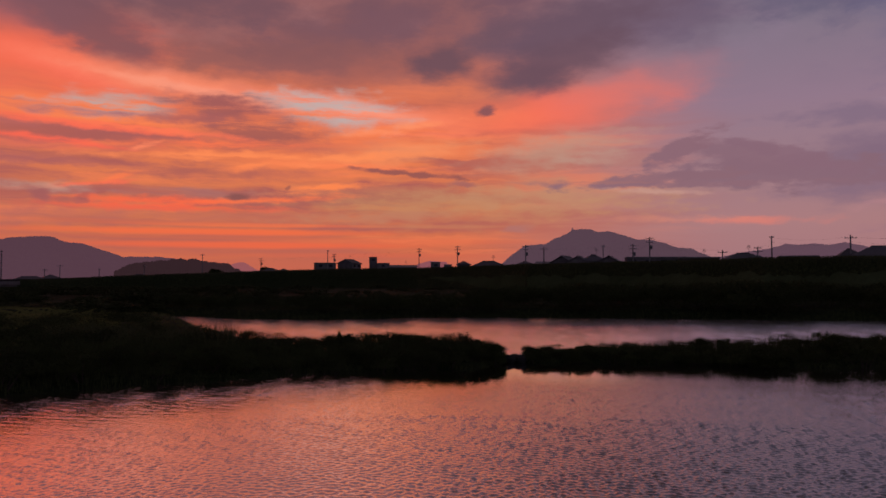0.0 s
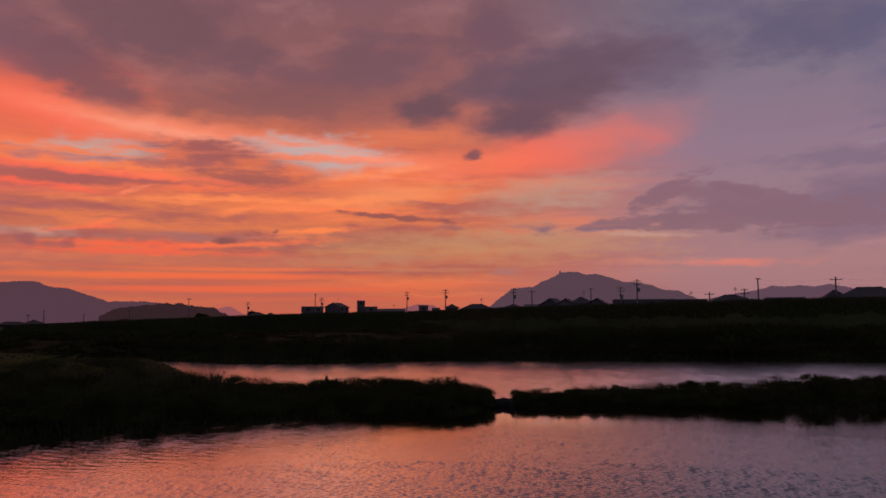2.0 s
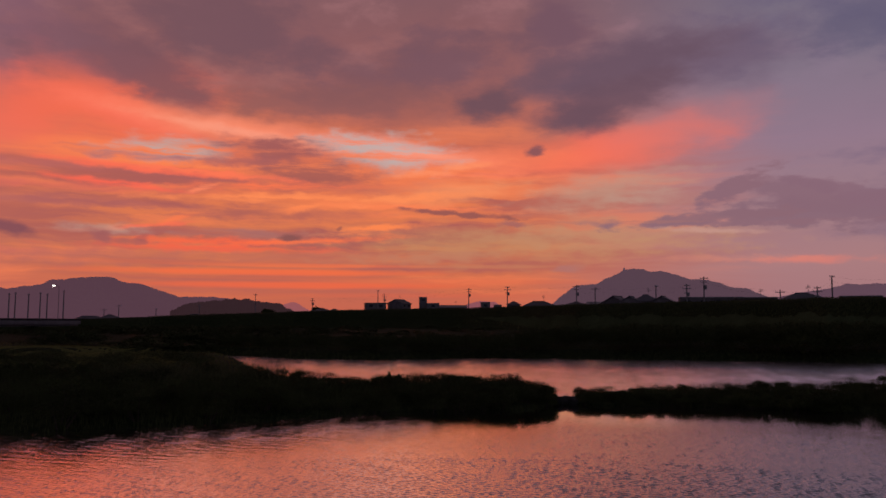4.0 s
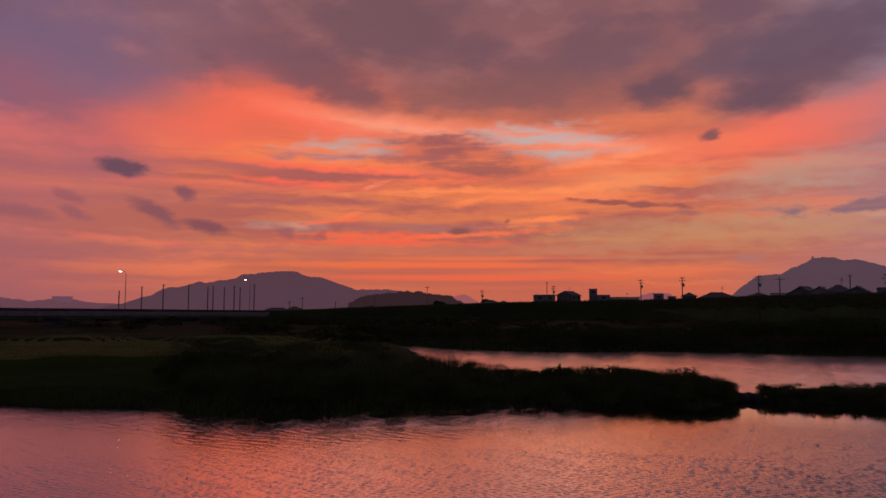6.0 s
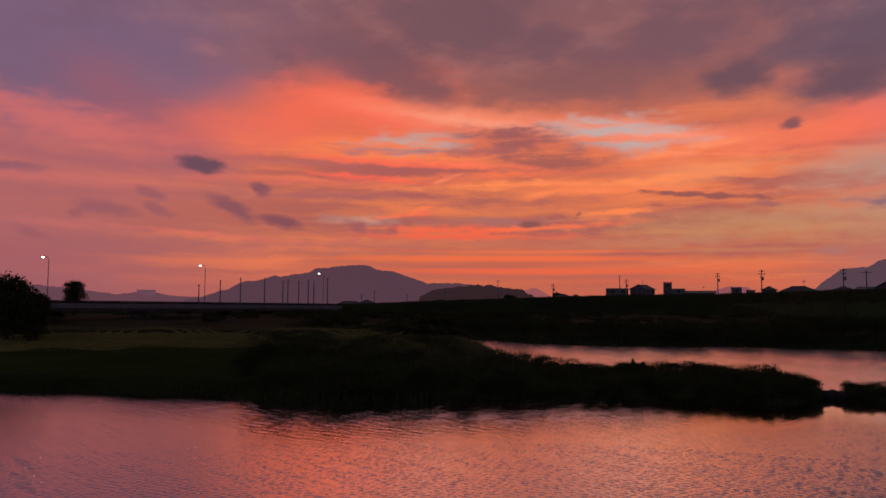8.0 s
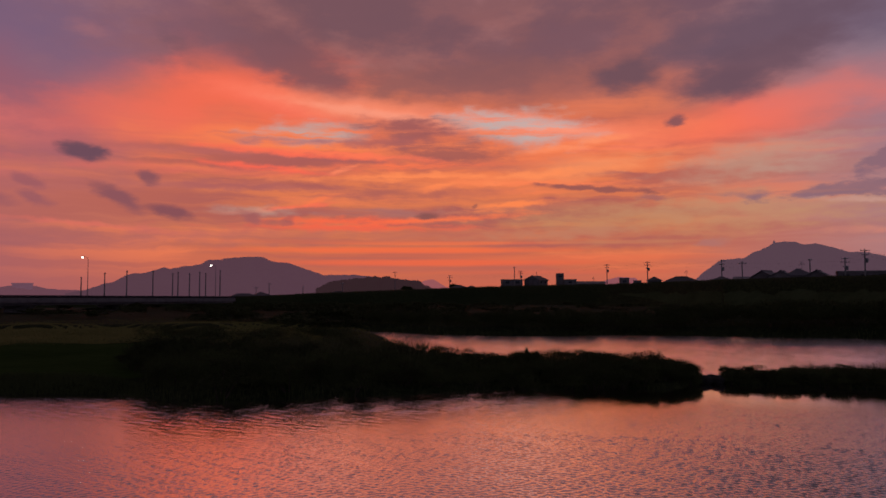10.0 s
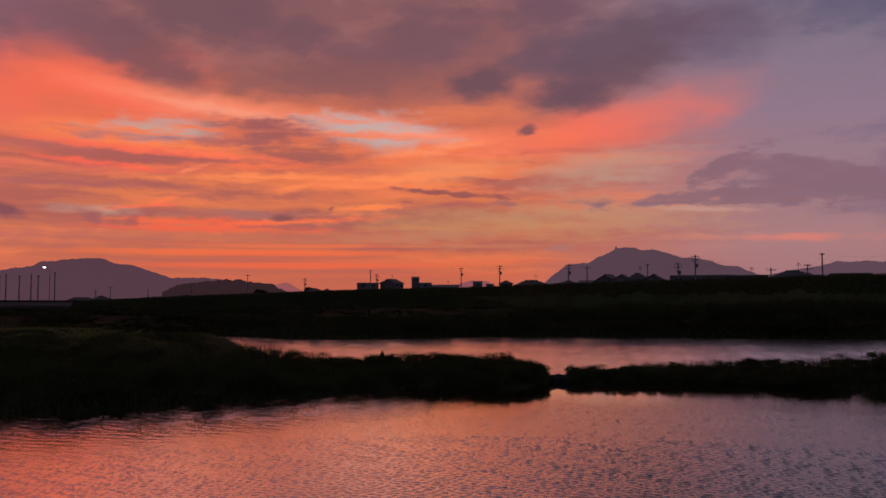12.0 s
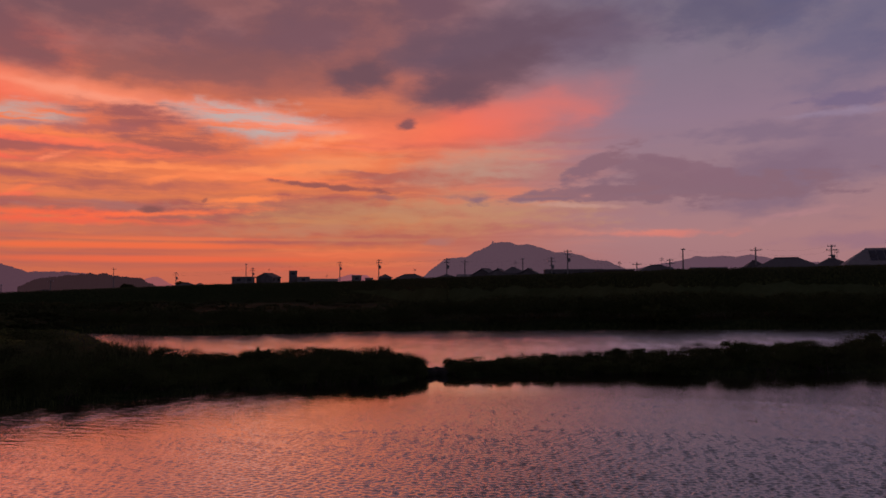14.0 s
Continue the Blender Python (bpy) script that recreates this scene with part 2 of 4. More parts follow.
patch("streak", -12.6, 5.6, 6.0, 0.24, 3, .8, .9, (255, 106, 67))
patch("streak", -20.8, 5.4, 5.0, 0.27, 0, .8, .85, (255, 94, 63))
patch("streak", -19.0, 4.9, 8.5, 0.23, 0, .9, .75, (250, 86, 63))
patch("streak", -4.2, 8.0, 5.7, 0.24, -2, .8, .7, (255, 116, 77))
patch("streak", -13.8, 8.0, 2.4, 0.24, 12, .8, .8, (255, 120, 75))
patch("layer", -11.4, 4.4, 12.0, 0.40, 0, .9, .55, (194, 98, 82))
patch("layer", -4.2, 4.5, 6.1, 0.37, 3, .9, .5, (190, 116, 92))
patch("ember", -16.4, 3.3, 12.9, 0.27, 0, 1, .8, (246, 97, 61))
patch("ember", -13.7, 3.8, 9.9, 0.16, 0, 1, .6, (248, 104, 65))
patch("ember", -15.2, 2.9, 14.2, 0.16, 0, 1, .6, (204, 92, 71))
patch("ember", -13.7, 2.4, 13.1, 0.28, 0, 1, .75, (242, 92, 61))
patch("ember", -2.6, 2.7, 10.6, 0.25, 0, 1, .5, (230, 98, 69))
patch("ember", -21.8, 3.9, 9.8, 0.19, 0, 1, .5, (206, 94, 73))
patch("ember", -0.1, 3.8, 6.6, 0.16, 0, 1, .5, (198, 112, 85))
patch("ember", -5.0, 1.7, 12.2, 0.20, 0, 1, .5, (214, 90, 69))
patch("low_cloud", -14.6, 5.8, 0.8, 0.28, 0, .4, .95, (138, 79, 75))
patch("low_cloud", -27.2, 5.5, 0.7, 0.44, -20, .6, .65, (160, 86, 88))
patch("low_cloud", -24.8, 5.2, 0.5, 0.19, 0, .5, .7, (164, 88, 84))
patch("low_cloud", -11.2, 6.5, 0.2, 0.16, 20, .5, .8, (160, 86, 74))
patch("low_cloud", 3.1, 12.1, 0.9, 0.41, 4, .4, .95, (136, 80, 82))
patch("low_cloud", -38.1, 9.6, 1.6, 0.65, -4, .35, .98, (108, 71, 82))
patch("low_cloud", -34.1, 8.1, 0.7, 0.48, -30, .5, .85, (130, 77, 84))
patch("low_cloud", -36.0, 6.7, 1.8, 0.57, -25, .5, .85, (132, 77, 84))
patch("low_cloud", -32.6, 5.8, 1.7, 0.43, -12, .5, .9, (130, 74, 80))
patch("low_cloud", -44.2, 6.3, 2.2, 0.50, -6, .5, .7, (146, 82, 90))
patch("low_cloud", -46.0, 5.9, 0.6, 0.31, 0, .6, .6, (148, 82, 90))
patch("low_cloud", -41.3, 7.5, 1.1, 0.41, -18, .5, .65, (148, 82, 90))
patch("low_cloud", -40.9, 6.3, 1.1, 0.41, -15, .5, .7, (146, 82, 90))
patch("low_cloud", -48.5, 4.5, 1.2, 0.30, -15, .6, .55, (148, 82, 90))
patch("low_cloud", -49.6, 8.7, 1.8, 0.34, 0, .6, .7, (138, 82, 96))
patch("low_cloud", -27.2, 5.6, 0.7, 0.59, -20, .6, .7, (162, 86, 84))
patch("low_cloud", -25.8, 5.2, 0.7, 0.20, 0, .6, .6, (166, 86, 82))
patch("low_cloud", -24.6, 5.4, 0.4, 0.25, 0, .6, .6, (160, 82, 80))
patch("pale_gap", -26.7, 6.1, 1.5, 0.18, 0, .8, .5, (196, 134, 118))
patch("dark_cloud", 16.2, 18.0, 6.2, 2.03, 4, 0.65, .75, (108, 83, 100))
patch("dark_cloud", 9.0, 17.6, 7.5, 1.71, 10, 0.55, .9, (105, 77, 89))
patch("dark_cloud", 8.4, 15.3, 5.0, 1.63, 14, 0.55, .88, (107, 76, 86))
patch("dark_cloud", 5.9, 14.4, 4.2, 1.06, 4, 0.55, .9, (108, 75, 84))
patch("dark_cloud", -0.3, 15.5, 2.3, 1.31, 8, 0.5, .95, (110, 75, 82))
patch("dark_cloud", 3.6, 17.2, 2.8, 0.86, 20, 0.65, .7, (112, 79, 88))
patch("deck_cool", 26.6, 19.0, 6.1, 1.65, 4, .6, .75, (98, 86, 107))
patch("deck_cool", 33.9, 16.5, 4.6, 3.54, 0, .9, .6, (98, 90, 117))
patch("purple", 33.5, 12.2, 3.5, 0.52, 2, 0.5, .75, (114, 94, 120))
patch("pale", 32.8, 11.4, 2.9, 0.22, 0, .8, .6, (160, 130, 152))
patch("purple", 28.3, 10.6, 4.8, 0.63, -2, 0.6, .6, (124, 98, 116))
patch("purple", 32.8, 8.9, 5.9, 2.19, 0, 0.7, .6, (126, 99, 118))
patch("purple", 28.6, 7.1, 5.0, 1.99, 0, 0.6, .8, (130, 98, 113))
patch("purple", 23.5, 7.1, 9.5, 1.08, -1, 0.3, .9, (136, 97, 107))
patch("purple", 21.1, 8.3, 3.1, 1.24, -12, 0.3, .9, (137, 97, 107))
patch("purple", 24.3, 8.1, 3.9, 0.72, -18, 0.3, .85, (137, 97, 108))
patch("purple", 16.7, 8.9, 2.9, 0.75, 26, 0.3, .95, (140, 97, 106))
patch("purple", 15.4, 7.0, 5.9, 0.47, 4, 0.3, .85, (140, 97, 105))
patch("purple", 16.2, 6.6, 9.1, 0.19, -1, 0.5, .8, (142, 98, 106))
patch("line_cloud", 9.1, 6.9, 5.3, 0.11, -1, .6, .45, (170, 104, 98))
patch("line_cloud", -2.4, 7.6, 5.1, 0.22, -5, .4, .95, (152, 82, 76))
patch("line_cloud", 1.3, 6.9, 1.0, 0.20, 0, .5, .7, (160, 92, 90))
patch("line_cloud", 11.5, 8.0, 0.6, 0.16, 0, .6, .35, (160, 108, 106))
patch("purple", 5.0, 3.7, 0.8, 0.20, 0, 0.6, .6, (176, 104, 98))
patch("purple", 5.6, 3.7, 0.9, 0.25, 0, 0.6, .5, (176, 104, 98))
patch("pale", 15.6, 6.1, 3.6, 0.16, -4, .8, .5, (206, 142, 134))
patch("pinkwash", 21.2, 4.0, 3.7, 0.23, -1, .9, .5, (240, 112, 96))
patch("pinkwash", 15.6, 4.2, 4.4, 0.20, -1, .9, .3, (226, 124, 106))
patch("purple", 33.6, 3.2, 3.8, 0.53, 0, 0.7, .45, (138, 98, 118))
patch("pinkwash", 29.9, 5.0, 2.2, 0.19, 8, .9, .3, (196, 124, 130))
background = wn.new("ShaderNodeBackground")
wl.new(sky, background.inputs[0])
background.inputs[1].default_value = 1.0
wl.new(background.outputs[0], wn.new("ShaderNodeOutputWorld").inputs[0])


# ---- materials ----
def mat(name, base, rough=0.8, metal=0.0, vary=0.35, scale=1.0, bump=0.0, dark=None, per_object=0.0, detail_scale=12.0):
    """A surface whose colour wanders between base and dark on two scales."""
    m = bpy.data.materials.new(name)
    m.use_nodes = True
    n, l = m.node_tree.nodes, m.node_tree.links
    p = n["Principled BSDF"]
    p.inputs["Roughness"].default_value, p.inputs["Metallic"].default_value = rough, metal
    tc = n.new("ShaderNodeTexCoord")
    a, b = n.new("ShaderNodeTexNoise"), n.new("ShaderNodeTexNoise")
    for tex, s in ((a, scale), (b, scale * detail_scale)):
        l.new(tc.outputs["Object"], tex.inputs["Vector"])
        tex.inputs["Scale"].default_value, tex.inputs["Detail"].default_value = s, 5
    add = n.new("ShaderNodeMath")
    add.operation = "MULTIPLY_ADD"
    l.new(b.outputs["Fac"], add.inputs[0])
    add.inputs[1].default_value = 0.5
    l.new(a.outputs["Fac"], add.inputs[2])
    rng = n.new("ShaderNodeMapRange")
    l.new(add.outputs[0], rng.inputs[0])
    rng.inputs[1].default_value, rng.inputs[2].default_value = 0.75 - vary, 0.75 + vary
    mix = n.new("ShaderNodeMix")
    mix.data_type = "RGBA"
    l.new(rng.outputs[0], mix.inputs[0])
    dark = dark or tuple(c * 0.5 for c in base)
    mix.inputs[6].default_value, mix.inputs[7].default_value = (*dark, 1), (*base, 1)
    out = mix.outputs[2]
    if per_object:
        info = n.new("ShaderNodeObjectInfo")
        hsv = n.new("ShaderNodeHueSaturation")
        r = n.new("ShaderNodeMapRange")
        l.new(info.outputs["Random"], r.inputs[0])
        r.inputs[3].default_value, r.inputs[4].default_value = 1 - per_object, 1 + per_object
        l.new(r.outputs[0], hsv.inputs["Value"])
        l.new(out, hsv.inputs["Color"])
        out = hsv.outputs[0]
    l.new(out, p.inputs["Base Color"])
    if rough > 0.65:
        p.inputs["Specular IOR Level"].default_value = 0.12 if rough < 1 else 0.0
    if bump:
        bp = n.new("ShaderNodeBump")
        bp.inputs["Strength"].default_value, bp.inputs["Distance"].default_value = 0.6, bump
        l.new(b.outputs["Fac"], bp.inputs["Height"])
        l.new(bp.outputs[0], p.inputs["Normal"])
    return m


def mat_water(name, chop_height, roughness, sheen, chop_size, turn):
    """Dark silty water, brightened by an added mirror sheen; the fine chop is a bump, the ripples themselves are
    modelled.
    """
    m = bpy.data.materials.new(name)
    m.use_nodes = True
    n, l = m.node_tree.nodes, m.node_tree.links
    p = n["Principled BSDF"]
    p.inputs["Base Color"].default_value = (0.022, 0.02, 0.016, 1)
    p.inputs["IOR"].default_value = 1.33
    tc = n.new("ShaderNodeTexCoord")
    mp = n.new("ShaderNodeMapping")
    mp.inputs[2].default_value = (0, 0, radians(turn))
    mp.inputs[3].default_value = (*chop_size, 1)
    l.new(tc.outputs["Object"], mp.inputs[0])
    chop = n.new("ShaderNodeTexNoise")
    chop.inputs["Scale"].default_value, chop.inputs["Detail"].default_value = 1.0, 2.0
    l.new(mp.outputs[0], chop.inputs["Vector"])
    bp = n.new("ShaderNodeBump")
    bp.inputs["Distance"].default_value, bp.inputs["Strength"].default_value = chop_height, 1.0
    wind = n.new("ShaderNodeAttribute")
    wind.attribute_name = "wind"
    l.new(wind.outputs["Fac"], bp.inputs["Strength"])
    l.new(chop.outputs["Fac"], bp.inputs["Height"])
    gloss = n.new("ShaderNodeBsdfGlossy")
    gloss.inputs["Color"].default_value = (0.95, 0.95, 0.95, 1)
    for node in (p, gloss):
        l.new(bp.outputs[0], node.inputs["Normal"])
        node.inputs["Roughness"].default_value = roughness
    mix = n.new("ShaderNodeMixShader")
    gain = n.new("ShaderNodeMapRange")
    # mirror sheen painted in by direction, on top of the water's own reflection
    painted_sheen = n.new("ShaderNodeAttribute")
    painted_sheen.attribute_name = "sheen_by_azimuth"
    l.new(painted_sheen.outputs["Fac"], gain.inputs[0])
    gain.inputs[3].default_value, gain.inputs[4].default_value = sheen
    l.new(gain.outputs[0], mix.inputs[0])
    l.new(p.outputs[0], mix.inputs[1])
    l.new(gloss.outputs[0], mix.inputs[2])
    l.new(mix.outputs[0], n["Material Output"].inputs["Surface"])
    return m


def mat_far_haze(name, base, haze_glow):
    """A wooded ridge far off: dark woods, and the evening haze in front of it added as emission."""
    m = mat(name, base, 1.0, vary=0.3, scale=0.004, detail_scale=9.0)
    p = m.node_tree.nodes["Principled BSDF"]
    p.inputs["Emission Color"].default_value = lin(haze_glow)
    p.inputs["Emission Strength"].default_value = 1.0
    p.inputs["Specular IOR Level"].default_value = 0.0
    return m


def mat_ground():
    m = bpy.data.materials.new("river_bank_ground")
    m.use_nodes = True
    n, l = m.node_tree.nodes, m.node_tree.links
    p = n["Principled BSDF"]
    p.inputs["Roughness"].default_value = 0.95
    p.inputs["Specular IOR Level"].default_value = 0.1
    tc = n.new("ShaderNodeTexCoord")

    def tex(s, d=5.0):
        t = n.new("ShaderNodeTexNoise")
        t.inputs["Scale"].default_value, t.inputs["Detail"].default_value = s, d
        l.new(tc.outputs["Object"], t.inputs["Vector"])
        return t.outputs["Fac"]

    def blend(fac, lo, hi, a, b):
        r = n.new("ShaderNodeMapRange")
        l.new(fac, r.inputs[0])
        r.inputs[1].default_value, r.inputs[2].default_value = lo, hi
        x = n.new("ShaderNodeMix")
        x.data_type = "RGBA"
        l.new(r.outputs[0], x.inputs[0])
        for i, v in ((6, a), (7, b)):
            if isinstance(v, tuple):
                x.inputs[i].default_value = (*v, 1)
            else:
                l.new(v, x.inputs[i])
        return x.outputs[2]

    grass = blend(tex(0.05), 0.4, 0.6, (0.024, 0.034, 0.01), (0.038, 0.045, 0.015))
    grass = blend(tex(1.7), 0.35, 0.7, (0.01, 0.018, 0.005), grass)
    l.new(grass, p.inputs["Base Color"])
    bp = n.new("ShaderNodeBump")
    bp.inputs["Distance"].default_value = 0.12
    l.new(tex(5.0), bp.inputs["Height"])
    l.new(bp.outputs[0], p.inputs["Normal"])
    return m


# windy water: added sheen held at 0.95 to brighten the far channel
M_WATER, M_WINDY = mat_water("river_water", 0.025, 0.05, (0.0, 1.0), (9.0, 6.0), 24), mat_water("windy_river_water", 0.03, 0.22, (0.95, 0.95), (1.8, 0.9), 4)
M_GROUND = mat_ground()
M_LEAF = mat("leaves", (0.055, 0.067, 0.02), 0.9, vary=0.3, scale=1.5, per_object=0.3)
M_LEAF_DRY = mat("dry_reeds", (0.1, 0.1, 0.04), 0.8, vary=0.3, scale=0.6, per_object=0.2)
M_LAWN = mat("mown_lawn", (0.05, 0.075, 0.022), 1.0, vary=0.35, scale=0.07, bump=0.02, dark=(0.016, 0.034, 0.007))
M_DRY = mat("dry_meadow", (0.2, 0.185, 0.065), 1.0, vary=0.4, scale=0.06, bump=0.03, dark=(0.075, 0.085, 0.025))
M_VERGE = mat("levee_verge_grass", (0.2, 0.22, 0.08), 1.0, vary=0.35, scale=0.1, dark=(0.08, 0.1, 0.034))
M_VERGE_TURF = mat("levee_verge_turf", (0.068, 0.088, 0.04), 1.0, vary=0.4, scale=0.08, dark=(0.026, 0.038, 0.016), bump=0.08)
M_GRASS = mat("bank_grass", (0.078, 0.09, 0.03), 0.9, vary=0.3, scale=0.15)
M_BARK = mat("bark", (0.08, 0.06, 0.045), 0.9, vary=0.3, scale=6.0, bump=0.01)
M_STONE = mat("river_stone", (0.04, 0.038, 0.035), 0.8, vary=0.3, scale=2.0, bump=0.02)
M_CONCRETE = mat("concrete", (0.27, 0.26, 0.25), 0.85, vary=0.3, scale=0.8, bump=0.005)
M_STEEL = mat("painted_steel", (0.2, 0.21, 0.21), 0.5, 0.6, vary=0.3, scale=1.5)
M_RAIL = mat("dark_painted_rail", (0.025, 0.025, 0.03), 0.7, vary=0.3, scale=1.5)
M_EDGE = mat("weathered_concrete_beam", (0.19, 0.18, 0.18), 0.9, vary=0.35, scale=0.7, bump=0.005)
M_GIRDER = mat("dark_steel_girder", (0.09, 0.1, 0.11), 0.55, 0.3, vary=0.3, scale=0.6)
M_PLASTER = mat("pale_plaster", (0.2, 0.185, 0.185), 0.85, vary=0.3, scale=0.7, per_object=0.3)
M_TILE = mat("dark_roof_tile", (0.085, 0.085, 0.095), 0.6, vary=0.3, scale=3.0, per_object=0.3, bump=0.02)
M_SHEET = mat("grey_roof_sheet", (0.25, 0.25, 0.26), 0.5, 0.2, vary=0.3, scale=2.0)
M_GLASS = mat("window_glass", (0.03, 0.035, 0.04), 0.25, vary=0.2, scale=1.0)
M_FRAME = mat("window_frame", (0.1, 0.1, 0.1), 0.5, 0.4, vary=0.2, scale=3.0)
M_CERAMIC = mat("insulator", (0.6, 0.6, 0.58), 0.3, vary=0.2, scale=9.0)
M_CABLE = mat("cable", (0.05, 0.05, 0.05), 0.7, vary=0.2, scale=9.0)
M_SOLAR = mat("solar_panel", (0.03, 0.035, 0.06), 0.15, vary=0.2, scale=0.6)


# ---- small mesh helpers ----
def at(az, d, z=0.0):
    """A place d metres off in the direction az (degrees clockwise from the y axis)."""
    a = radians(az)
    return Vector((d * math.sin(a), d * math.cos(a), z))


def mesh_object(name, bm, material, smooth=False):
    me = bpy.data.meshes.new(name)
    bm.to_mesh(me)
    bm.free()
    me.materials.append(material)
    if smooth:
        me.shade_smooth()
    return new(name, me)


def part(name, bm, material, parent, label="", smooth=False):
    ob = mesh_object(name, bm, material, smooth)
    ob.parent = parent
    if label:
        tagged(ob, label)
    return ob


def thing(name, m, label, category, group=""):
    ob = new(name)
    ob.matrix_basis = m
    ob.empty_display_size = 0.3
    return tagged(ob, label, category, group)


def box(bm, x0, y0, z0, x1, y1, z1, bevel=0.0):
    r = bmesh.ops.create_cube(bm, size=1.0, matrix=Matrix.LocRotScale(((x0 + x1) / 2, (y0 + y1) / 2, (z0 + z1) / 2), None, (x1 - x0, y1 - y0, z1 - z0)))
    if bevel:
        es = {e for v in r["verts"] for e in v.link_edges}
        bmesh.ops.bevel(bm, geom=list(es), offset=bevel, segments=1, affect="EDGES")
    return bm


def rod(bm, a, b, r0, r1=None, seg=8):
    a, b = Vector(a), Vector(b)
    r1 = r0 if r1 is None else r1
    q = (b - a).to_track_quat("Z", "Y").to_matrix().to_4x4()
    bmesh.ops.create_cone(bm, cap_ends=True, segments=seg, radius1=r0, radius2=r1, depth=(b - a).length, matrix=Matrix.Translation((a + b) / 2) @ q)
    return bm


def solid(bm, pts, faces):
    vs = [bm.verts.new(p) for p in pts]
    for f in faces:
        bm.faces.new([vs[i] for i in f])
    bmesh.ops.recalc_face_normals(bm, faces=bm.faces)
    return bm


B = bmesh.new


# ---- ground, water and far ridges ----
def curve_of(*pairs):
    """A smooth table: value by azimuth."""
    xs, ys = [p[0] for p in pairs], [p[1] for p in pairs]
    return lambda a: np.interp(a, xs, ys)


spit_front = curve_of((-60, 66), (-50, 61), (-43, 56.0), (-38, 53.0), (-34.5, 50.0), (-31, 47.0), (-24, 47.2), (-12, 49.2), (-4, 51.0), (2, 53.4), (3.4, 54.6), (4.4, 56), (4.8, 57.6), (5.2, 59), (5.6, 57.8), (7, 56.6), (12, 57), (18, 58), (26, 58.5), (30, 62), (35, 64), (60, 80))
spit_width = curve_of((-60, 90), (-20, 90), (-18, 62), (-16, 30), (-14, 15), (-8, 13), (0, 11), (3.5, 7), (4.6, 3.0), (5.2, 1.6), (5.7, 3.0), (8, 6), (14, 9), (22, 12), (30, 14), (35, 15), (60, 16))
far_shore = curve_of((-60, 150), (-20, 138), (-18, 135), (-14, 123), (-8, 119), (0, 123), (10, 125), (22, 126), (35, 134), (60, 152))
crest_at = curve_of((-60, 310), (-40, 300), (-30, 300), (-24, 330), (-20, 340), (-14, 345), (-8, 345), (-2, 319), (2, 283), (6, 240), (14, 212), (22, 185), (28, 180), (35, 178), (60, 180))
crest_z = curve_of((-60, 5.2), (-40, 5.3), (-30, 5.6), (-24, 6.7), (-20, 7.7), (-14, 9.1), (-8, 10.2), (-2, 10.4), (60, 10.4))
land_z = curve_of((-60, 1.0), (-36, 0.9), (-30, 0.8), (-15, 0.7), (0, 0.6), (60, 0.6))


def step(x, a, b):
    t = np.clip((x - a) / (b - a), 0, 1)
    return t * t * (3 - 2 * t)


def ripple(a, d, k):
    x, y = d * np.sin(np.radians(a)), d * np.cos(np.radians(a))
    return np.sin(x * k + 1.3 * np.sin(y * k * 0.7)) * np.sin(y * k * 1.1 + 0.9 * np.sin(x * k * 0.6))


def height(a, d):
    """The ground's height at azimuth a and distance d."""
    a, d = np.asarray(a, float), np.asarray(d, float)
    behind = np.abs(a) > 78
    near = np.where(behind, 1e5, 12 / np.cos(np.radians(np.clip(np.abs(a), 0, 78))))
    bed = -0.9
    bank = 4.4 - 5.3 * step(d, 2.5 * near / 12, near)
    edge = spit_front(a) + 0.8 * ripple(a, d, 0.5)
    back_edge = edge + spit_width(a)
    s = np.minimum(d - edge, back_edge - d)
    spit = bed + (land_z(a) - bed) * step(s, -2.0, 3.5)
    gap = np.exp(-((a - 5.2) / 0.38) ** 2)
    spit = spit * (1 - gap) + gap * np.minimum(spit, 0.3)
    shore = far_shore(a) + 1.2 * ripple(a, d, 0.13)
    flat_z = 1.3 + 1.0 * step(d, shore + 8, shore + 40)
    far = bed + (flat_z - bed) * step(d - shore, -3.0, 4.0)
    c, cz = crest_at(a), crest_z(a)
    slope = 1.6 * np.maximum(cz - 2, 1) + 4
    far = far + (cz - flat_z) * step(d, c - slope, c - 2.5) - (cz - np.minimum(6.0, cz - 0.4)) * step(d, c + 3.5, c + 16)
    far = far - step(d, 900, 4500) * 6.5
    z = np.maximum(np.maximum(bank, spit), far) + np.where(d > 20, 0.12, 0.03) * ripple(a, d, 0.35)
    return np.where(behind, 4.4 + 0.05 * ripple(a, d, 0.35) - step(d, 40, 300) * 2, z)


def build_ground():
    az = np.concatenate([np.arange(-60, 46, 0.3), np.arange(48, 300, 3.0)])
    rr = np.concatenate([np.linspace(0.6, 30, 30), np.arange(31, 50, 2.0), np.arange(50, 150, 1.0), np.arange(150, 380, 1.5), np.geomspace(380, 4900, 34)])
    wrap = np.where(az > 180, az - 360, az)
    A, D = np.meshgrid(wrap, rr, indexing="ij")
    Z = height(A, D)
    X, Y = D * np.sin(np.radians(A)), D * np.cos(np.radians(A))
    n, m = A.shape
    verts = np.stack([X, Y, Z], -1).reshape(-1, 3)
    i, j = np.meshgrid(np.arange(n), np.arange(m - 1), indexing="ij")
    i2 = (i + 1) % n
    faces = np.stack([i * m + j, i * m + j + 1, i2 * m + j + 1, i2 * m + j], -1).reshape(-1, 4)
    centre = len(verts)
    verts = np.vstack([verts, [[0, 0, 4.4]]])
    fan = [(k * m, ((k + 1) % n) * m, centre) for k in range(n)]
    me = bpy.data.meshes.new("ground")
    me.from_pydata(verts.tolist(), [], faces.tolist() + fan)
    me.materials.append(M_GROUND)
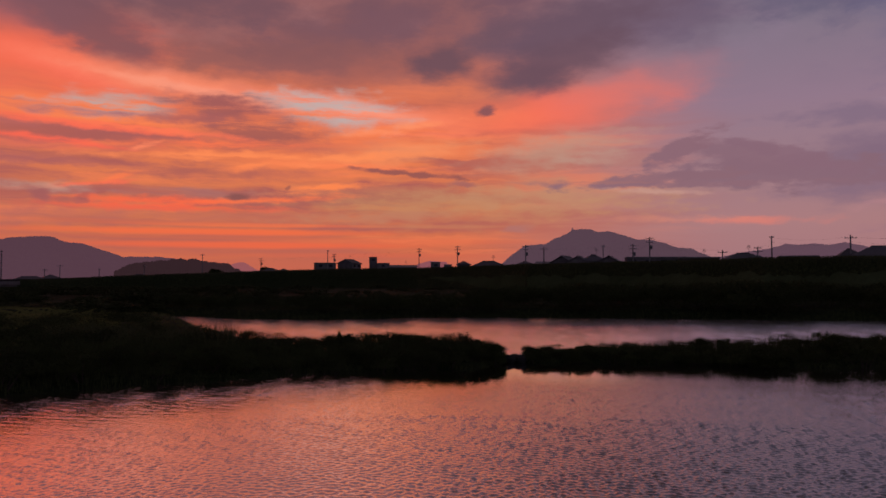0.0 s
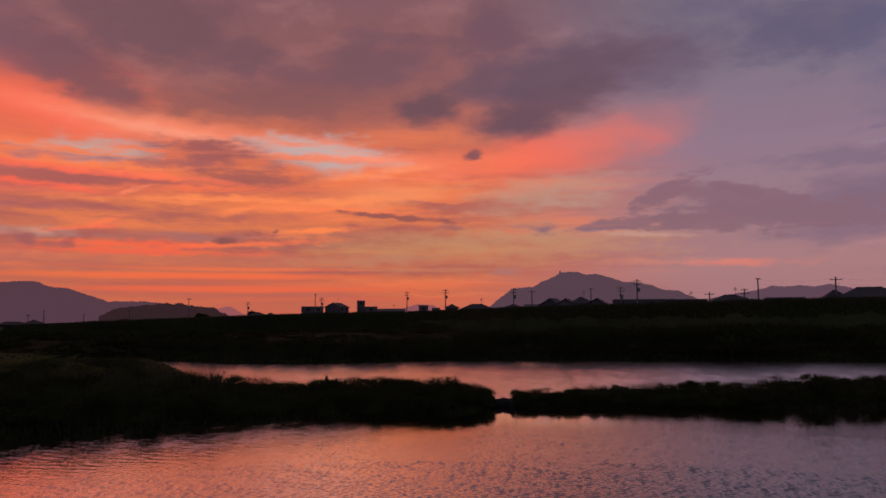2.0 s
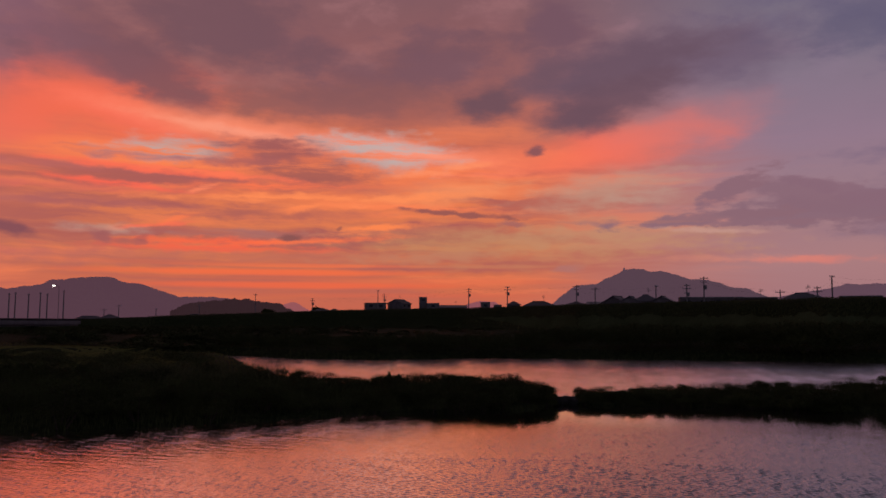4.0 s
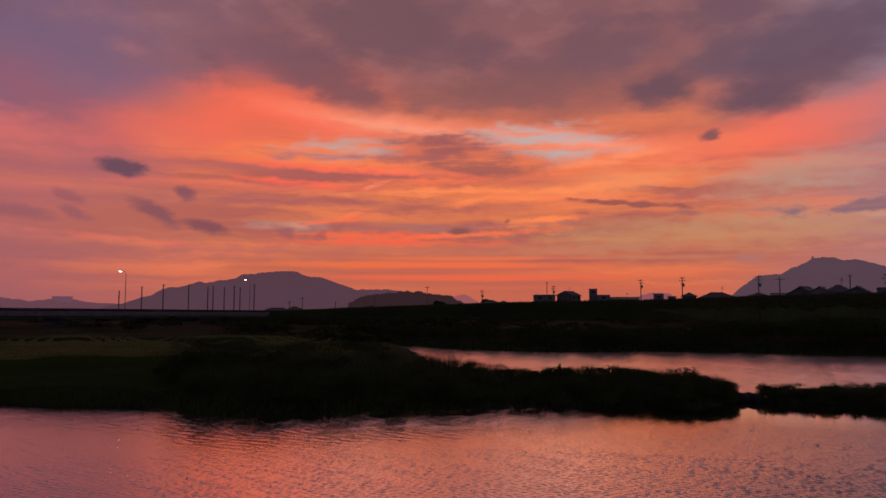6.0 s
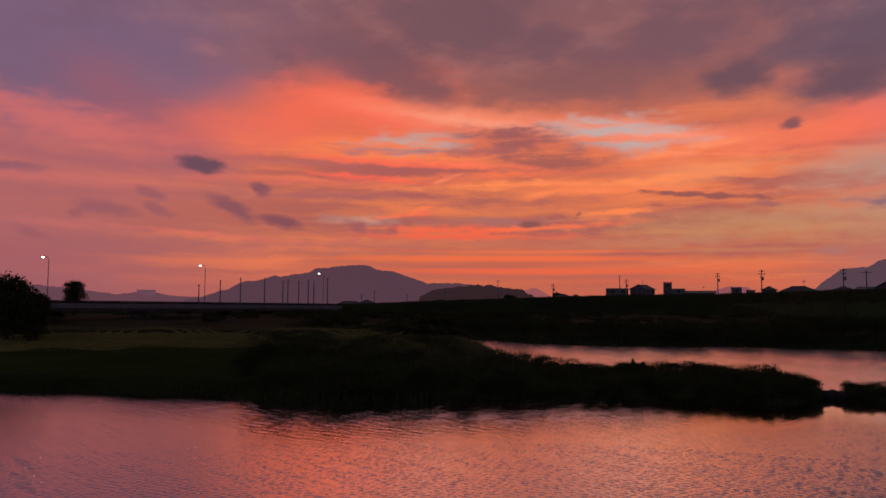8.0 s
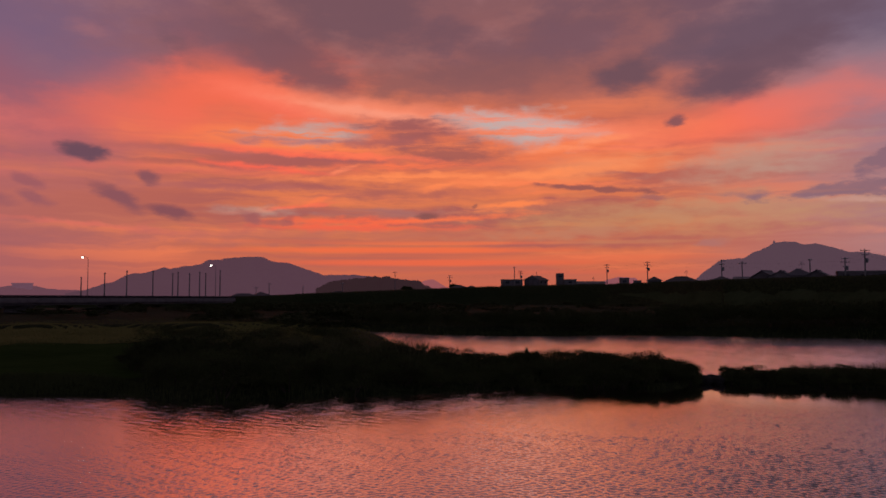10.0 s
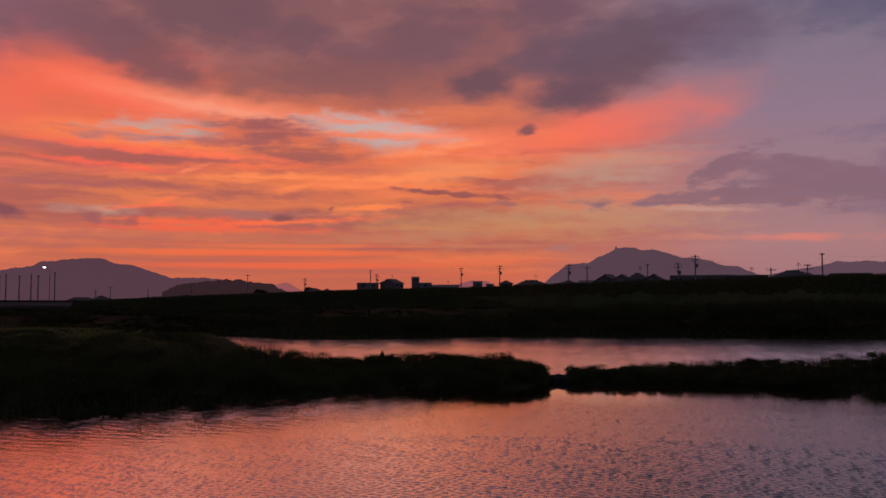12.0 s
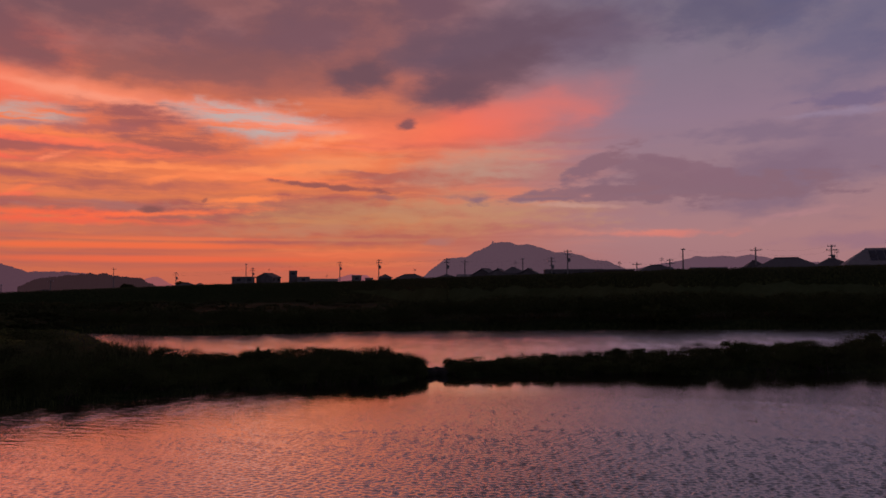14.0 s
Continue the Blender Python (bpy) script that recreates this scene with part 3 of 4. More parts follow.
    me.shade_smooth()
    return tagged(new("ground", me), "dark grassy river banks, low floodplain and levee at dusk", "ground", kind="structure")


ground = build_ground()


def stand(az, d, sink=0.0):
    return at(az, d, float(height(az, d)) - sink)


def build_water():
    """The river's surface, rippled by wind: many small crossing waves, weaker in the lee of the spit and along the lawn."""
    az = np.concatenate([np.arange(-90, -58, 4.0), np.arange(-58, 37, 0.135), np.arange(37, 90, 4.0)])
    rr = np.concatenate([np.arange(7, 19, 1.0), np.arange(19, 35, 0.068), np.arange(35, 46, 0.095), np.arange(46, 64, 0.15), np.arange(64, 142, 0.4), np.arange(142, 420, 25.0)])
    A, D = np.meshgrid(az, rr, indexing="ij")
    X, Y = D * np.sin(np.radians(A)), D * np.cos(np.radians(A))
    gap = np.gradient(rr)[None, :] + D * np.radians(np.gradient(az).clip(0, 0.3))[:, None]
    g = np.random.default_rng(11)
    Z = np.zeros(A.shape)
    for k in range(56):
        wave = math.exp(g.uniform(math.log(0.2), math.log(0.36)))
        turn = g.uniform(0, math.pi)
        kx, ky = math.sin(turn) * 6.283 / wave, math.cos(turn) * 6.283 / wave
        Z += np.clip(wave / gap - 0.9, 0, 1) * wave * g.uniform(0.6, 1.3) * np.sin(kx * X + ky * Y + g.uniform(0, 6.283))
    lee = spit_front(A) - D
    for k in range(14):
        wave = math.exp(g.uniform(math.log(0.7), math.log(1.5)))
        turn = radians(g.normal(8, 26))
        kx, ky = math.sin(turn) * 6.283 / wave, math.cos(turn) * 6.283 / wave
        Z += step(lee, -2, -8) * np.clip(wave / gap - 0.9, 0, 1) * wave * g.uniform(0.65, 0.95) * np.sin(kx * X + ky * Y + g.uniform(0, 6.283))
    for k in range(16):
        wave = math.exp(g.uniform(math.log(0.5), math.log(1.0)))
        turn = radians(g.normal(24, 20))
        kx, ky = math.sin(turn) * 6.283 / wave, math.cos(turn) * 6.283 / wave
        Z += step(lee, 15, 6) * step(A, 2, -8) * np.clip(wave / gap - 0.9, 0, 1) * wave * g.uniform(0.5, 1.0) * np.sin(kx * X + ky * Y + g.uniform(0, 6.283))
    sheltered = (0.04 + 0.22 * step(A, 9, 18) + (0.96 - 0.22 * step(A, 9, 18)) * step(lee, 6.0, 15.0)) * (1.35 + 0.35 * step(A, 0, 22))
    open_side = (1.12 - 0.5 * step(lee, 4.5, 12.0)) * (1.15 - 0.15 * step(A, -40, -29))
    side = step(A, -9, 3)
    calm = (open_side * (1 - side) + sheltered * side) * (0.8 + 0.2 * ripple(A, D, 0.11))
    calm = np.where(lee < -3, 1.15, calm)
    Z = Z * calm * RIPPLE
    n, m = A.shape
    i, j = np.meshgrid(np.arange(n - 1), np.arange(m - 1), indexing="ij")
    faces = np.stack([i * m + j, i * m + j + 1, (i + 1) * m + j + 1, (i + 1) * m + j], -1).reshape(-1, 4)
    me = bpy.data.meshes.new("water")
    me.from_pydata(np.stack([X, Y, Z], -1).reshape(-1, 3).tolist(), [], faces.tolist())
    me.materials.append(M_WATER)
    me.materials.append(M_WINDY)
    # sheen painted by azimuth to set how bright the water reads
    sheen_by_azimuth = me.attributes.new("sheen_by_azimuth", "FLOAT", "POINT")
    painted_sheen = 0.38 + 0.44 * step(A, -40, -27) - 0.5 * step(A, -4, 14) + 0.3 * step(lee, 12, 4) * step(A, -2, 6)
    sheen_by_azimuth.data.foreach_set("value", painted_sheen.reshape(-1).astype(np.float32))
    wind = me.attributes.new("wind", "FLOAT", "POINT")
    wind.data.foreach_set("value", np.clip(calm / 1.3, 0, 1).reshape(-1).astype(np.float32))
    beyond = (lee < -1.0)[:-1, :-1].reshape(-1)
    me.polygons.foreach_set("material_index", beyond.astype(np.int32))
    me.shade_smooth()
    return tagged(new("water", me), "rippled river water mirroring the orange dusk sky", "water", kind="structure")


RIPPLE = 0.0063
water = build_water()


def sheet(name, az0, az1, near, far_edge, lift, material, label, category):
    """A strip of ground cover lying just over the ground."""
    az = np.arange(az0, az1, 0.3)
    rows = 24
    verts, faces = [], []
    for a in az:
        lo, hi = near(a), far_edge(a)
        for r in range(rows):
            d = lo + (hi - lo) * r / (rows - 1)
            verts.append(at(a, d, float(height(a, d)) + lift))
    for k in range(len(az) - 1):
        for r in range(rows - 1):
            faces.append((k * rows + r, (k + 1) * rows + r, (k + 1) * rows + r + 1, k * rows + r + 1))
    me = bpy.data.meshes.new(name)
    me.from_pydata(verts, [], faces)
    me.materials.append(material)
    me.shade_smooth()
    return tagged(new(name, me), label, category, kind="structure")


sheet("lawn", -62, -29, lambda a: float(spit_front(a)) + 3.0 + 6 * float(step(a, -36, -30)), lambda a: 94 + 3 * math.sin(a * 0.9), 0.04, M_LAWN, "mown green lawn on the low floodplain", "lawn")
sheet("meadow", -62, -22, lambda a: 94.3 + 3 * math.sin(a * 0.9), lambda a: 150 + 6 * math.sin(a * 0.6 + 1), 0.05, M_DRY, "dry tan meadow beyond the lawn", "meadow")


sheet("levee_verge", -1, 37, lambda a: float(crest_at(a)) - 22 + 11.5 * float(step(a, 8, -1)), lambda a: float(crest_at(a)) - 9.5 + 1.6 * noise.noise((a * 0.5, 3.0, 1.0)) + 1.2 * noise.noise((a * 1.9, 8.0, 1.0)), 0.25, M_VERGE_TURF, "olive uncut grass on the levee's lower slope", "grass verge")
sheet("gravel_path", -38.2, -36.0, lambda a: 186 + 2 * math.sin(a * 2), lambda a: 191 + 3 * math.sin(a * 1.7), 0.08, M_STONE, "pale gravel track on the floodplain", "path")


def ridge(name, label, dist, haze_glow, skyline, depth=500.0, rough=0.05, step_deg=0.06, seed=0.0):
    """A wooded ridge; its skyline is given by a few summits and saddles as (azimuth, elevation), and roughened by tree tops."""
    az = np.arange(skyline[0][0], skyline[-1][0], step_deg)
    top = np.interp(az, [p[0] for p in skyline], [p[1] for p in skyline])
    soft = np.exp(-np.linspace(-2, 2, 9) ** 2)
    top = np.convolve(np.pad(top, 4, "edge"), soft / soft.sum(), "valid")
    rough_at = lambda a: noise.noise((a * 2.2 + seed, seed, 0)) + 0.6 * noise.noise((a * 7 + seed, 3, 0)) + 0.45 * noise.noise((a * 19 + seed, 7, 0))
    top = top + rough * np.array([rough_at(a) for a in az]) * np.clip(top / 0.6, 0, 1)
    rows = 9
    verts = []
    for k, a in enumerate(az):
        zt = EYE + math.tan(radians(top[k])) * dist
        for r in range(rows):
            f = r / (rows - 1) * 2 - 1
            spur = 1 + 0.25 * noise.noise((a * 1.3 + seed, f * 3, 5)) * min(1, 4 * abs(f))
            z = (zt + 5) * (1 - abs(f)) ** 0.8
            verts.append(at(a, dist + f * depth * 0.5, -5 + min(zt + 5 - 2 * abs(f), z * spur)))
    n = len(az)
    faces = [(k * rows + r, (k + 1) * rows + r, (k + 1) * rows + r + 1, k * rows + r + 1) for k in range(n - 1) for r in range(rows - 1)]
    me = bpy.data.meshes.new(name)
    me.from_pydata(verts, [], faces)
    # each ridge emits its own haze colour over the woods
    me.materials.append(mat_far_haze(name + "_haze_woods", (0.05, 0.06, 0.04), haze_glow))
    me.shade_smooth()
    return tagged(new(name, me), label, "mountain", kind="structure")


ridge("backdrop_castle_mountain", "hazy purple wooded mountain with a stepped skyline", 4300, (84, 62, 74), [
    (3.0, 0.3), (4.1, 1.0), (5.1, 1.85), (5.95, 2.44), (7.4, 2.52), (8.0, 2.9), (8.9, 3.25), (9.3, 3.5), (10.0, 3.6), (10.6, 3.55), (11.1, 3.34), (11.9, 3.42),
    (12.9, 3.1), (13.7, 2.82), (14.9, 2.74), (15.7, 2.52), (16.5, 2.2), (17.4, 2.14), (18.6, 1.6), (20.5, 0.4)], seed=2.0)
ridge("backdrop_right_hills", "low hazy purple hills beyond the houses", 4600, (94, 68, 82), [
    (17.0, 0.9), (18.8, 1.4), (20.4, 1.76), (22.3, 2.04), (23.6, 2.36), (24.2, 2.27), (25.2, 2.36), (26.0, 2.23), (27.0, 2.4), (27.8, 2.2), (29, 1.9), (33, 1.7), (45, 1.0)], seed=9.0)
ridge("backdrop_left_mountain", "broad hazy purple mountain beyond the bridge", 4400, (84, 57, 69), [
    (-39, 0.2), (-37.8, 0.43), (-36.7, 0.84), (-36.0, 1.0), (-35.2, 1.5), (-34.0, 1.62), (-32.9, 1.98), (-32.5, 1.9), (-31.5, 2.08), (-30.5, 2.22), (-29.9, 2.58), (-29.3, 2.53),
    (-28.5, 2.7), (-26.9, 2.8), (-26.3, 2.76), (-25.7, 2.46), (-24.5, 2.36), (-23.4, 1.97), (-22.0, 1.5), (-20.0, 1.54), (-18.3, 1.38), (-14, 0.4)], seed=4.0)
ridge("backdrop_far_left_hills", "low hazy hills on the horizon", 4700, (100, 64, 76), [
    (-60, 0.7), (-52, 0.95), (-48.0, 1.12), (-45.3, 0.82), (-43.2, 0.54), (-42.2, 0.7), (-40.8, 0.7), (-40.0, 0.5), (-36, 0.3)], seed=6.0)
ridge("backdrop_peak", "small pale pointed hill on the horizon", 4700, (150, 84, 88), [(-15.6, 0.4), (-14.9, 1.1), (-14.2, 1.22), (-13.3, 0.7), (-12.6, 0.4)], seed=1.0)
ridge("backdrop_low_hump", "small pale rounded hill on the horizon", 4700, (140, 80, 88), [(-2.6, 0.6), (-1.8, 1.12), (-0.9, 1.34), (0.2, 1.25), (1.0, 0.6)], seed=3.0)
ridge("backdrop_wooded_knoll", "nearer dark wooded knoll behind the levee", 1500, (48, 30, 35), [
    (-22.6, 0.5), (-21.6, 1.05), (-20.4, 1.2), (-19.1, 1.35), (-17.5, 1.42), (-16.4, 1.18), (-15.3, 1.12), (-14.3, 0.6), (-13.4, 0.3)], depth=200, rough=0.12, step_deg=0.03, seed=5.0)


# ---- vegetation ----
def leaf_mesh(name, count, lumps, size, seed, material, droop=0.3):
    """Many small folded leaves in and on a heap of lumps (centre, radii)."""
    rng = np.random.default_rng(seed)
    verts, faces = [], []
    for k in range(count):
        c, r = lumps[rng.integers(len(lumps))]
        v = rng.normal(size=3)
        v /= np.linalg.norm(v)
        v[2] = abs(v[2]) * 1.0 if rng.random() < 0.8 else v[2]
        p = np.array(c) + v * np.array(r) * (rng.random() ** 0.4) * (1 + 0.16 * rng.normal() * (rng.random() < 0.25))
        if p[2] < 0.02:
            p[2] = 0.02 + 0.2 * rng.random()
        d = rng.normal(size=3)
        d[2] = d[2] * 0.6 + 0.35
        d /= np.linalg.norm(d)
        side = np.cross(d, rng.normal(size=3))
        side /= np.linalg.norm(side) + 1e-6
        s = size * (0.6 + 0.8 * rng.random())
        i = len(verts)
        verts += [p - d * s, p + side * s * 0.42, p + d * s, p - side * s * 0.42 - np.array([0, 0, droop * s * 0.4])]
        faces += [(i, i + 1, i + 2), (i, i + 2, i + 3)]
    me = bpy.data.meshes.new(name)
    me.from_pydata([tuple(v) for v in verts], [], faces)
    me.materials.append(material)
    return me


def make_bush(kind, seed, w, h, count, leaf, label, group, material=None, name="bush", category="bush"):
    rng = random.Random(seed)
    ob = thing(name, Matrix.Translation((0, 0, -200)), label, category, group)
    lumps = [((0, 0, h * 0.35), (w * 0.5, w * 0.45, h * 0.45))]
    for k in range(kind):
        a = rng.uniform(0, 6.283)
        r = rng.uniform(0.15, 0.42) * w
        z = rng.uniform(0.3, 0.78) * h
        q = rng.uniform(0.14, 0.26)
        lumps.append(((r * math.cos(a), r * math.sin(a), z), (w * q, w * q, min(h * q * 1.2, h - z))))
    for c, r in lumps[1:]:
        bm = rod(B(), (c[0] * 0.15, c[1] * 0.15, -0.25), (c[0] * 0.6, c[1] * 0.6, c[2] * 0.6), 0.03 * h / 2, 0.016 * h / 2, 5)
        rod(bm, (c[0] * 0.6, c[1] * 0.6, c[2] * 0.6), (c[0], c[1], c[2] + r[2] * 0.7), 0.016 * h / 2, 0.005, 4)
        part("stem", bm, M_BARK, ob)
    crown = new("crown", leaf_mesh("crown", count, lumps, leaf, seed, material or M_LEAF))
    crown.parent = ob
    return ob


def blades(name, spots, height_of, width, seed, material, label, category, per=1, lean=0.35):
    """Upright grass or reed blades at (x, y, z) spots, each a bent, pointed strip."""
    rng = np.random.default_rng(seed)
    n = len(spots)
    P = np.asarray(spots, float)
    H = height_of * (0.55 + 0.6 * rng.random(n)) if np.isscalar(height_of) else np.asarray(height_of) * (0.6 + 0.55 * rng.random(n))
    th = rng.random(n) * 6.283
    s = np.stack([np.cos(th), np.sin(th), np.zeros(n)], 1) * (width * (0.6 + 0.8 * rng.random(n)))[:, None]
    l = np.stack([rng.normal(size=n), rng.normal(size=n), np.zeros(n)], 1) * lean * H[:, None] * 0.5
    up = np.array([0, 0, 1.0])
    mid = P + l * 0.3 + up * (H * 0.55)[:, None]
    tip = P + l + up * H[:, None]
    low = P - up * 0.15
    verts = np.stack([low - s, low + s, mid + s * 0.8, mid - s * 0.8, tip], 1).reshape(-1, 3)
    i = np.arange(n)[:, None] * 5
    quads = (i + np.array([0, 1, 2, 3])).tolist()
    tris = (i + np.array([3, 2, 4])).tolist()
    me = bpy.data.meshes.new(name)
    me.from_pydata(verts.tolist(), [], quads + tris)
    me.materials.append(material)
    return tagged(new(name, me), label, category, kind="stuff")


def scatter(n, seed, az0, az1, near, width, keep=lambda a, d: True):
    """Spots between two curves, evenly by area, standing on the ground."""
    rng = np.random.default_rng(seed)
    a = rng.uniform(az0, az1, n)
    d = near(a) + rng.random(n) * width(a)
    ok = np.array([keep(x, y) for x, y in zip(a, d)]) if keep else np.ones(n, bool)
    a, d = a[ok], d[ok]
    z = height(a, d)
    ok = z > -0.12
    a, d, z = a[ok], d[ok], z[ok]
    return np.stack([d * np.sin(np.radians(a)), d * np.cos(np.radians(a)), z], 1), a, d


# reeds and tall grass over the spit, shorter at the water and at the tip
spots, sa, sd = scatter(42000, 21, -35, 35, lambda a: spit_front(a) - 1.2, lambda a: np.minimum(spit_width(a) + 2, 20),
                        lambda a, d: a > -31 or d - spit_front(a) < 2.2 * (a + 36))
tall = curve_of((-36, 0.9), (-33, 1.5), (-20, 1.4), (-14, 1.1), (-2, 1.1), (3, 0.9), (4.7, 0.6), (5.2, 0.12), (5.8, 0.4), (9, 0.55), (20, 0.7), (35, 0.8))
patchy = 0.85 + 0.3 * ripple(sa, sd, 0.9)
blades("spit_reeds", spots, 0.45 * tall(sa) * patchy * np.clip(0.5 + (sd - spit_front(sa)) / 6, 0.45, 1.0), 0.016, 22, M_GRASS,
       "dark tall grass and reeds covering the spit", "reeds")
spots, sa, sd = scatter(20000, 31, -52, -34, lambda a: spit_front(a) - 1.0, lambda a: 4.0 + 0 * a)
blades("bank_grass", spots, 0.35, 0.014, 32, M_GRASS, "short grass along the lawn's edge", "grass")
spots, sa, sd = scatter(18000, 41, -52, -16, lambda a: 92 + 0 * a, lambda a: 70 + 0 * a)
blades("dry_grass", spots, 0.3, 0.03, 42, M_DRY, "dry tan grass beyond the lawn", "grass")
spots, sa, sd = scatter(20000, 51, -20, 36, lambda a: far_shore(a) - 1.0, lambda a: 30 + 0 * a)
blades("far_bank_reeds", spots, 0.5, 0.03, 52, M_GRASS, "dark reeds along the far bank", "reeds")
spots, sa, sd = scatter(22000, 61, -24, 36, lambda a: crest_at(a) - 9, lambda a: 13 + 0 * a)
blades("levee_grass", spots, 0.45, 0.035, 62, M_GRASS, "rough grass on the levee's slope and crest", "grass")

spots, sa, sd = scatter(24000, 65, -9, 37, lambda a: crest_at(a) - 19, lambda a: 14 + 0 * a,
                        lambda a, d: noise.noise((a * 9.7, d * 3.1, 0)) * 0.5 + 0.6 * noise.noise((a * 0.5, d * 0.08, 4)) + 0.35 > float(step(d - crest_at(a), -12.5, -6.5)) + 0.9 * float(step(a, 3, -8)))
blades("verge_grass", spots, 0.3, 0.045, 66, M_VERGE, "paler uncut grass on the levee's lower slope", "grass", lean=0.6)

spots, sa, sd = scatter(2600, 81, -27, -14.5, lambda a: spit_front(a) + 6, lambda a: 14 + 0 * a)
blades("plume_grass", spots, 2.0, 0.02, 82, M_LEAF_DRY, "tall pale plume grass on the spit's landward end", "grass", lean=0.5)

# bushes: a few shapes, copied with turns and sizes of their own
SPIT = [make_bush(6, 100 + k, 2.6, 1.9, 2300, 0.055, "dense dark green bush on the grassy spit", "bushes on the spit") for k in range(4)]


def lump_heap(seed, w, h, k):
    r = random.Random(seed)
    heap = [((0, 0, h * 0.4), (w * 0.5, w * 0.45, h * 0.45))]
    for _ in range(k):
        a, q, z, s = r.uniform(0, 6.283), r.uniform(0.15, 0.45) * w, r.uniform(0.35, 0.8) * h, r.uniform(0.15, 0.26)
        heap.append(((q * math.cos(a), q * math.sin(a), z), (w * s, w * s, min(h * s * 1.3, h - z))))
    return heap


def thicket(name, spots, shapes, material, label, category):
    """Many shrubs too far off to pick apart, grown together: spots are (place, width, height)."""
    r = random.Random(3)
    verts, faces, base = [], [], 0
    for p, w, h in spots:
        me = r.choice(shapes)
        co = np.empty(len(me.vertices) * 3)
        me.vertices.foreach_get("co", co)
        co = co.reshape(-1, 3) * (w, w, h)
        t = r.uniform(0, 6.283)
        x, y = co[:, 0] * math.cos(t) - co[:, 1] * math.sin(t), co[:, 0] * math.sin(t) + co[:, 1] * math.cos(t)
        verts.append(np.stack([x + p.x, y + p.y, co[:, 2] + p.z], 1))
        tri = np.empty(len(me.loops), dtype=np.int64)
        me.loops.foreach_get("vertex_index", tri)
        faces.append(tri.reshape(-1, 3) + base)
        base += len(co)
    me = bpy.data.meshes.new(name)
    me.from_pydata(np.vstack(verts).tolist(), [], np.vstack(faces).tolist())
    me.materials.append(material)
    return tagged(new(name, me), label, category, kind="stuff")


rng = random.Random(7)


def plant(shapes, az, d, w, h, sink=0.1, turn=None):
    src = rng.choice(shapes)
    p = stand(az, d, sink)
    m = Matrix.Translation(p) @ Matrix.Rotation(rng.uniform(0, 6.283) if turn is None else turn, 4, "Z") @ Matrix.Diagonal((w, w, h, 1))
    return copy_thing(src, m)


top_z = curve_of((-36, 1.4), (-33, 2.9), (-29, 2.9), (-24, 2.7), (-20, 2.5), (-16, 2.3), (-14, 2.1), (-11, 2.0), (-5, 1.95), (0, 1.9), (3, 1.55), (4.55, 1.3), (4.8, 0.5), (5.2, 0.2), (5.5, 0.6), (5.8, 0.9), (6.4, 1.0), (9, 0.95), (13, 1.15), (15, 1.4), (22, 1.55), (24, 1.75), (26.2, 2.3), (28, 1.9), (30.4, 2.15), (35, 2.1))
for k in range(270):
    a = rng.uniform(-35.5, 4.0) if k < 190 else rng.uniform(6.1, 36)
    w = float(spit_width(a))
    f = rng.random()
    d = float(spit_front(a)) + 0.6 + f * min(w - 1.2, 16)
    h = (float(top_z(a)) * (0.66 + 0.34 * min(1, 0.15 + f * 1.4)) * rng.uniform(0.78, 1.1) - float(height(a, d))) * 1.12
    if h > 0.25:
        plant(SPIT, a, d, min(1.7, 0.74 * (abs(a - 5.1) - 0.4), max(0.45, h / 1.9 * rng.uniform(1.1, 1.7))), h / 1.9)
for k in range(36):
    a = rng.uniform(6.3, 36)
    d = float(spit_front(a)) + rng.uniform(0.5, 3.5)
    h = (float(top_z(a)) * rng.uniform(0.82, 0.97) - float(height(a, d))) * 1.1
    plant(SPIT, a, d, min(0.74 * (a - 5.5), max(0.35, h / 1.9 * rng.uniform(1.1, 1.7))), h / 1.9)
for a, top in ((1.4, 1.75), (2.0, 1.65), (2.6, 1.6), (3.2, 1.55), (3.65, 1.5), (3.95, 1.35), (6.2, 0.85), (6.5, 1.0), (6.9, 1.05), (7.3, 1.0), (8.3, 0.9), (8.9, 1.05), (9.5, 1.15), (10.2, 1.2)):
    d = float(spit_front(a)) + 1.6 * (1.0 if a < 5 else 0.8)
    plant(SPIT, a, d, 0.55, (top - float(height(a, d))) * 1.05 / 1.9)
for a, d, h in ((26.2, 63, 1.8), (26.6, 64, 1.5), (30.3, 66, 1.7), (23.6, 63, 1.1), (29.2, 66, 1.3), (34.0, 69, 1.5), (-26.5, 60, 2.2), (-31.5, 58, 2.3), (-29.0, 57, 2.0), (-32.8, 55, 1.7)):
    plant(SPIT, a, d, h / 1.9 * 1.1, h / 1.9 * 1.08)
for src in SPIT:
    for o in (*src.children_recursive, src):
        bpy.data.objects.remove(o)

spots, sa, sd = scatter(24000, 91, -34, 35, lambda a: spit_front(a) + 2.5, lambda a: np.clip(spit_width(a) - 4, 0.5, 9))
blades("spit_tall_grass", spots, np.maximum(0.15, top_z(sa) * (0.92 + 0.12 * ripple(sa, sd, 0.7)) - spots[:, 2]), 0.009, 92, M_GRASS,
       "tall ragged grass standing among the bushes of the spit", "grass", lean=0.3)


def sapling(az, d, top, seed):
    """A slender young tree: a straight stem and short leafy tiers that narrow upwards."""
    base = stand(az, d, 0.1)
    h = top - base.z
    ob = thing("sapling", Matrix.Translation(base), "slender pointed sapling rising over the reeds", "sapling", "saplings on the spit")
    part("trunk", rod(B(), (0, 0, -0.2), (0, 0, h * 0.97), 0.03, 0.008, 6), M_BARK, ob)
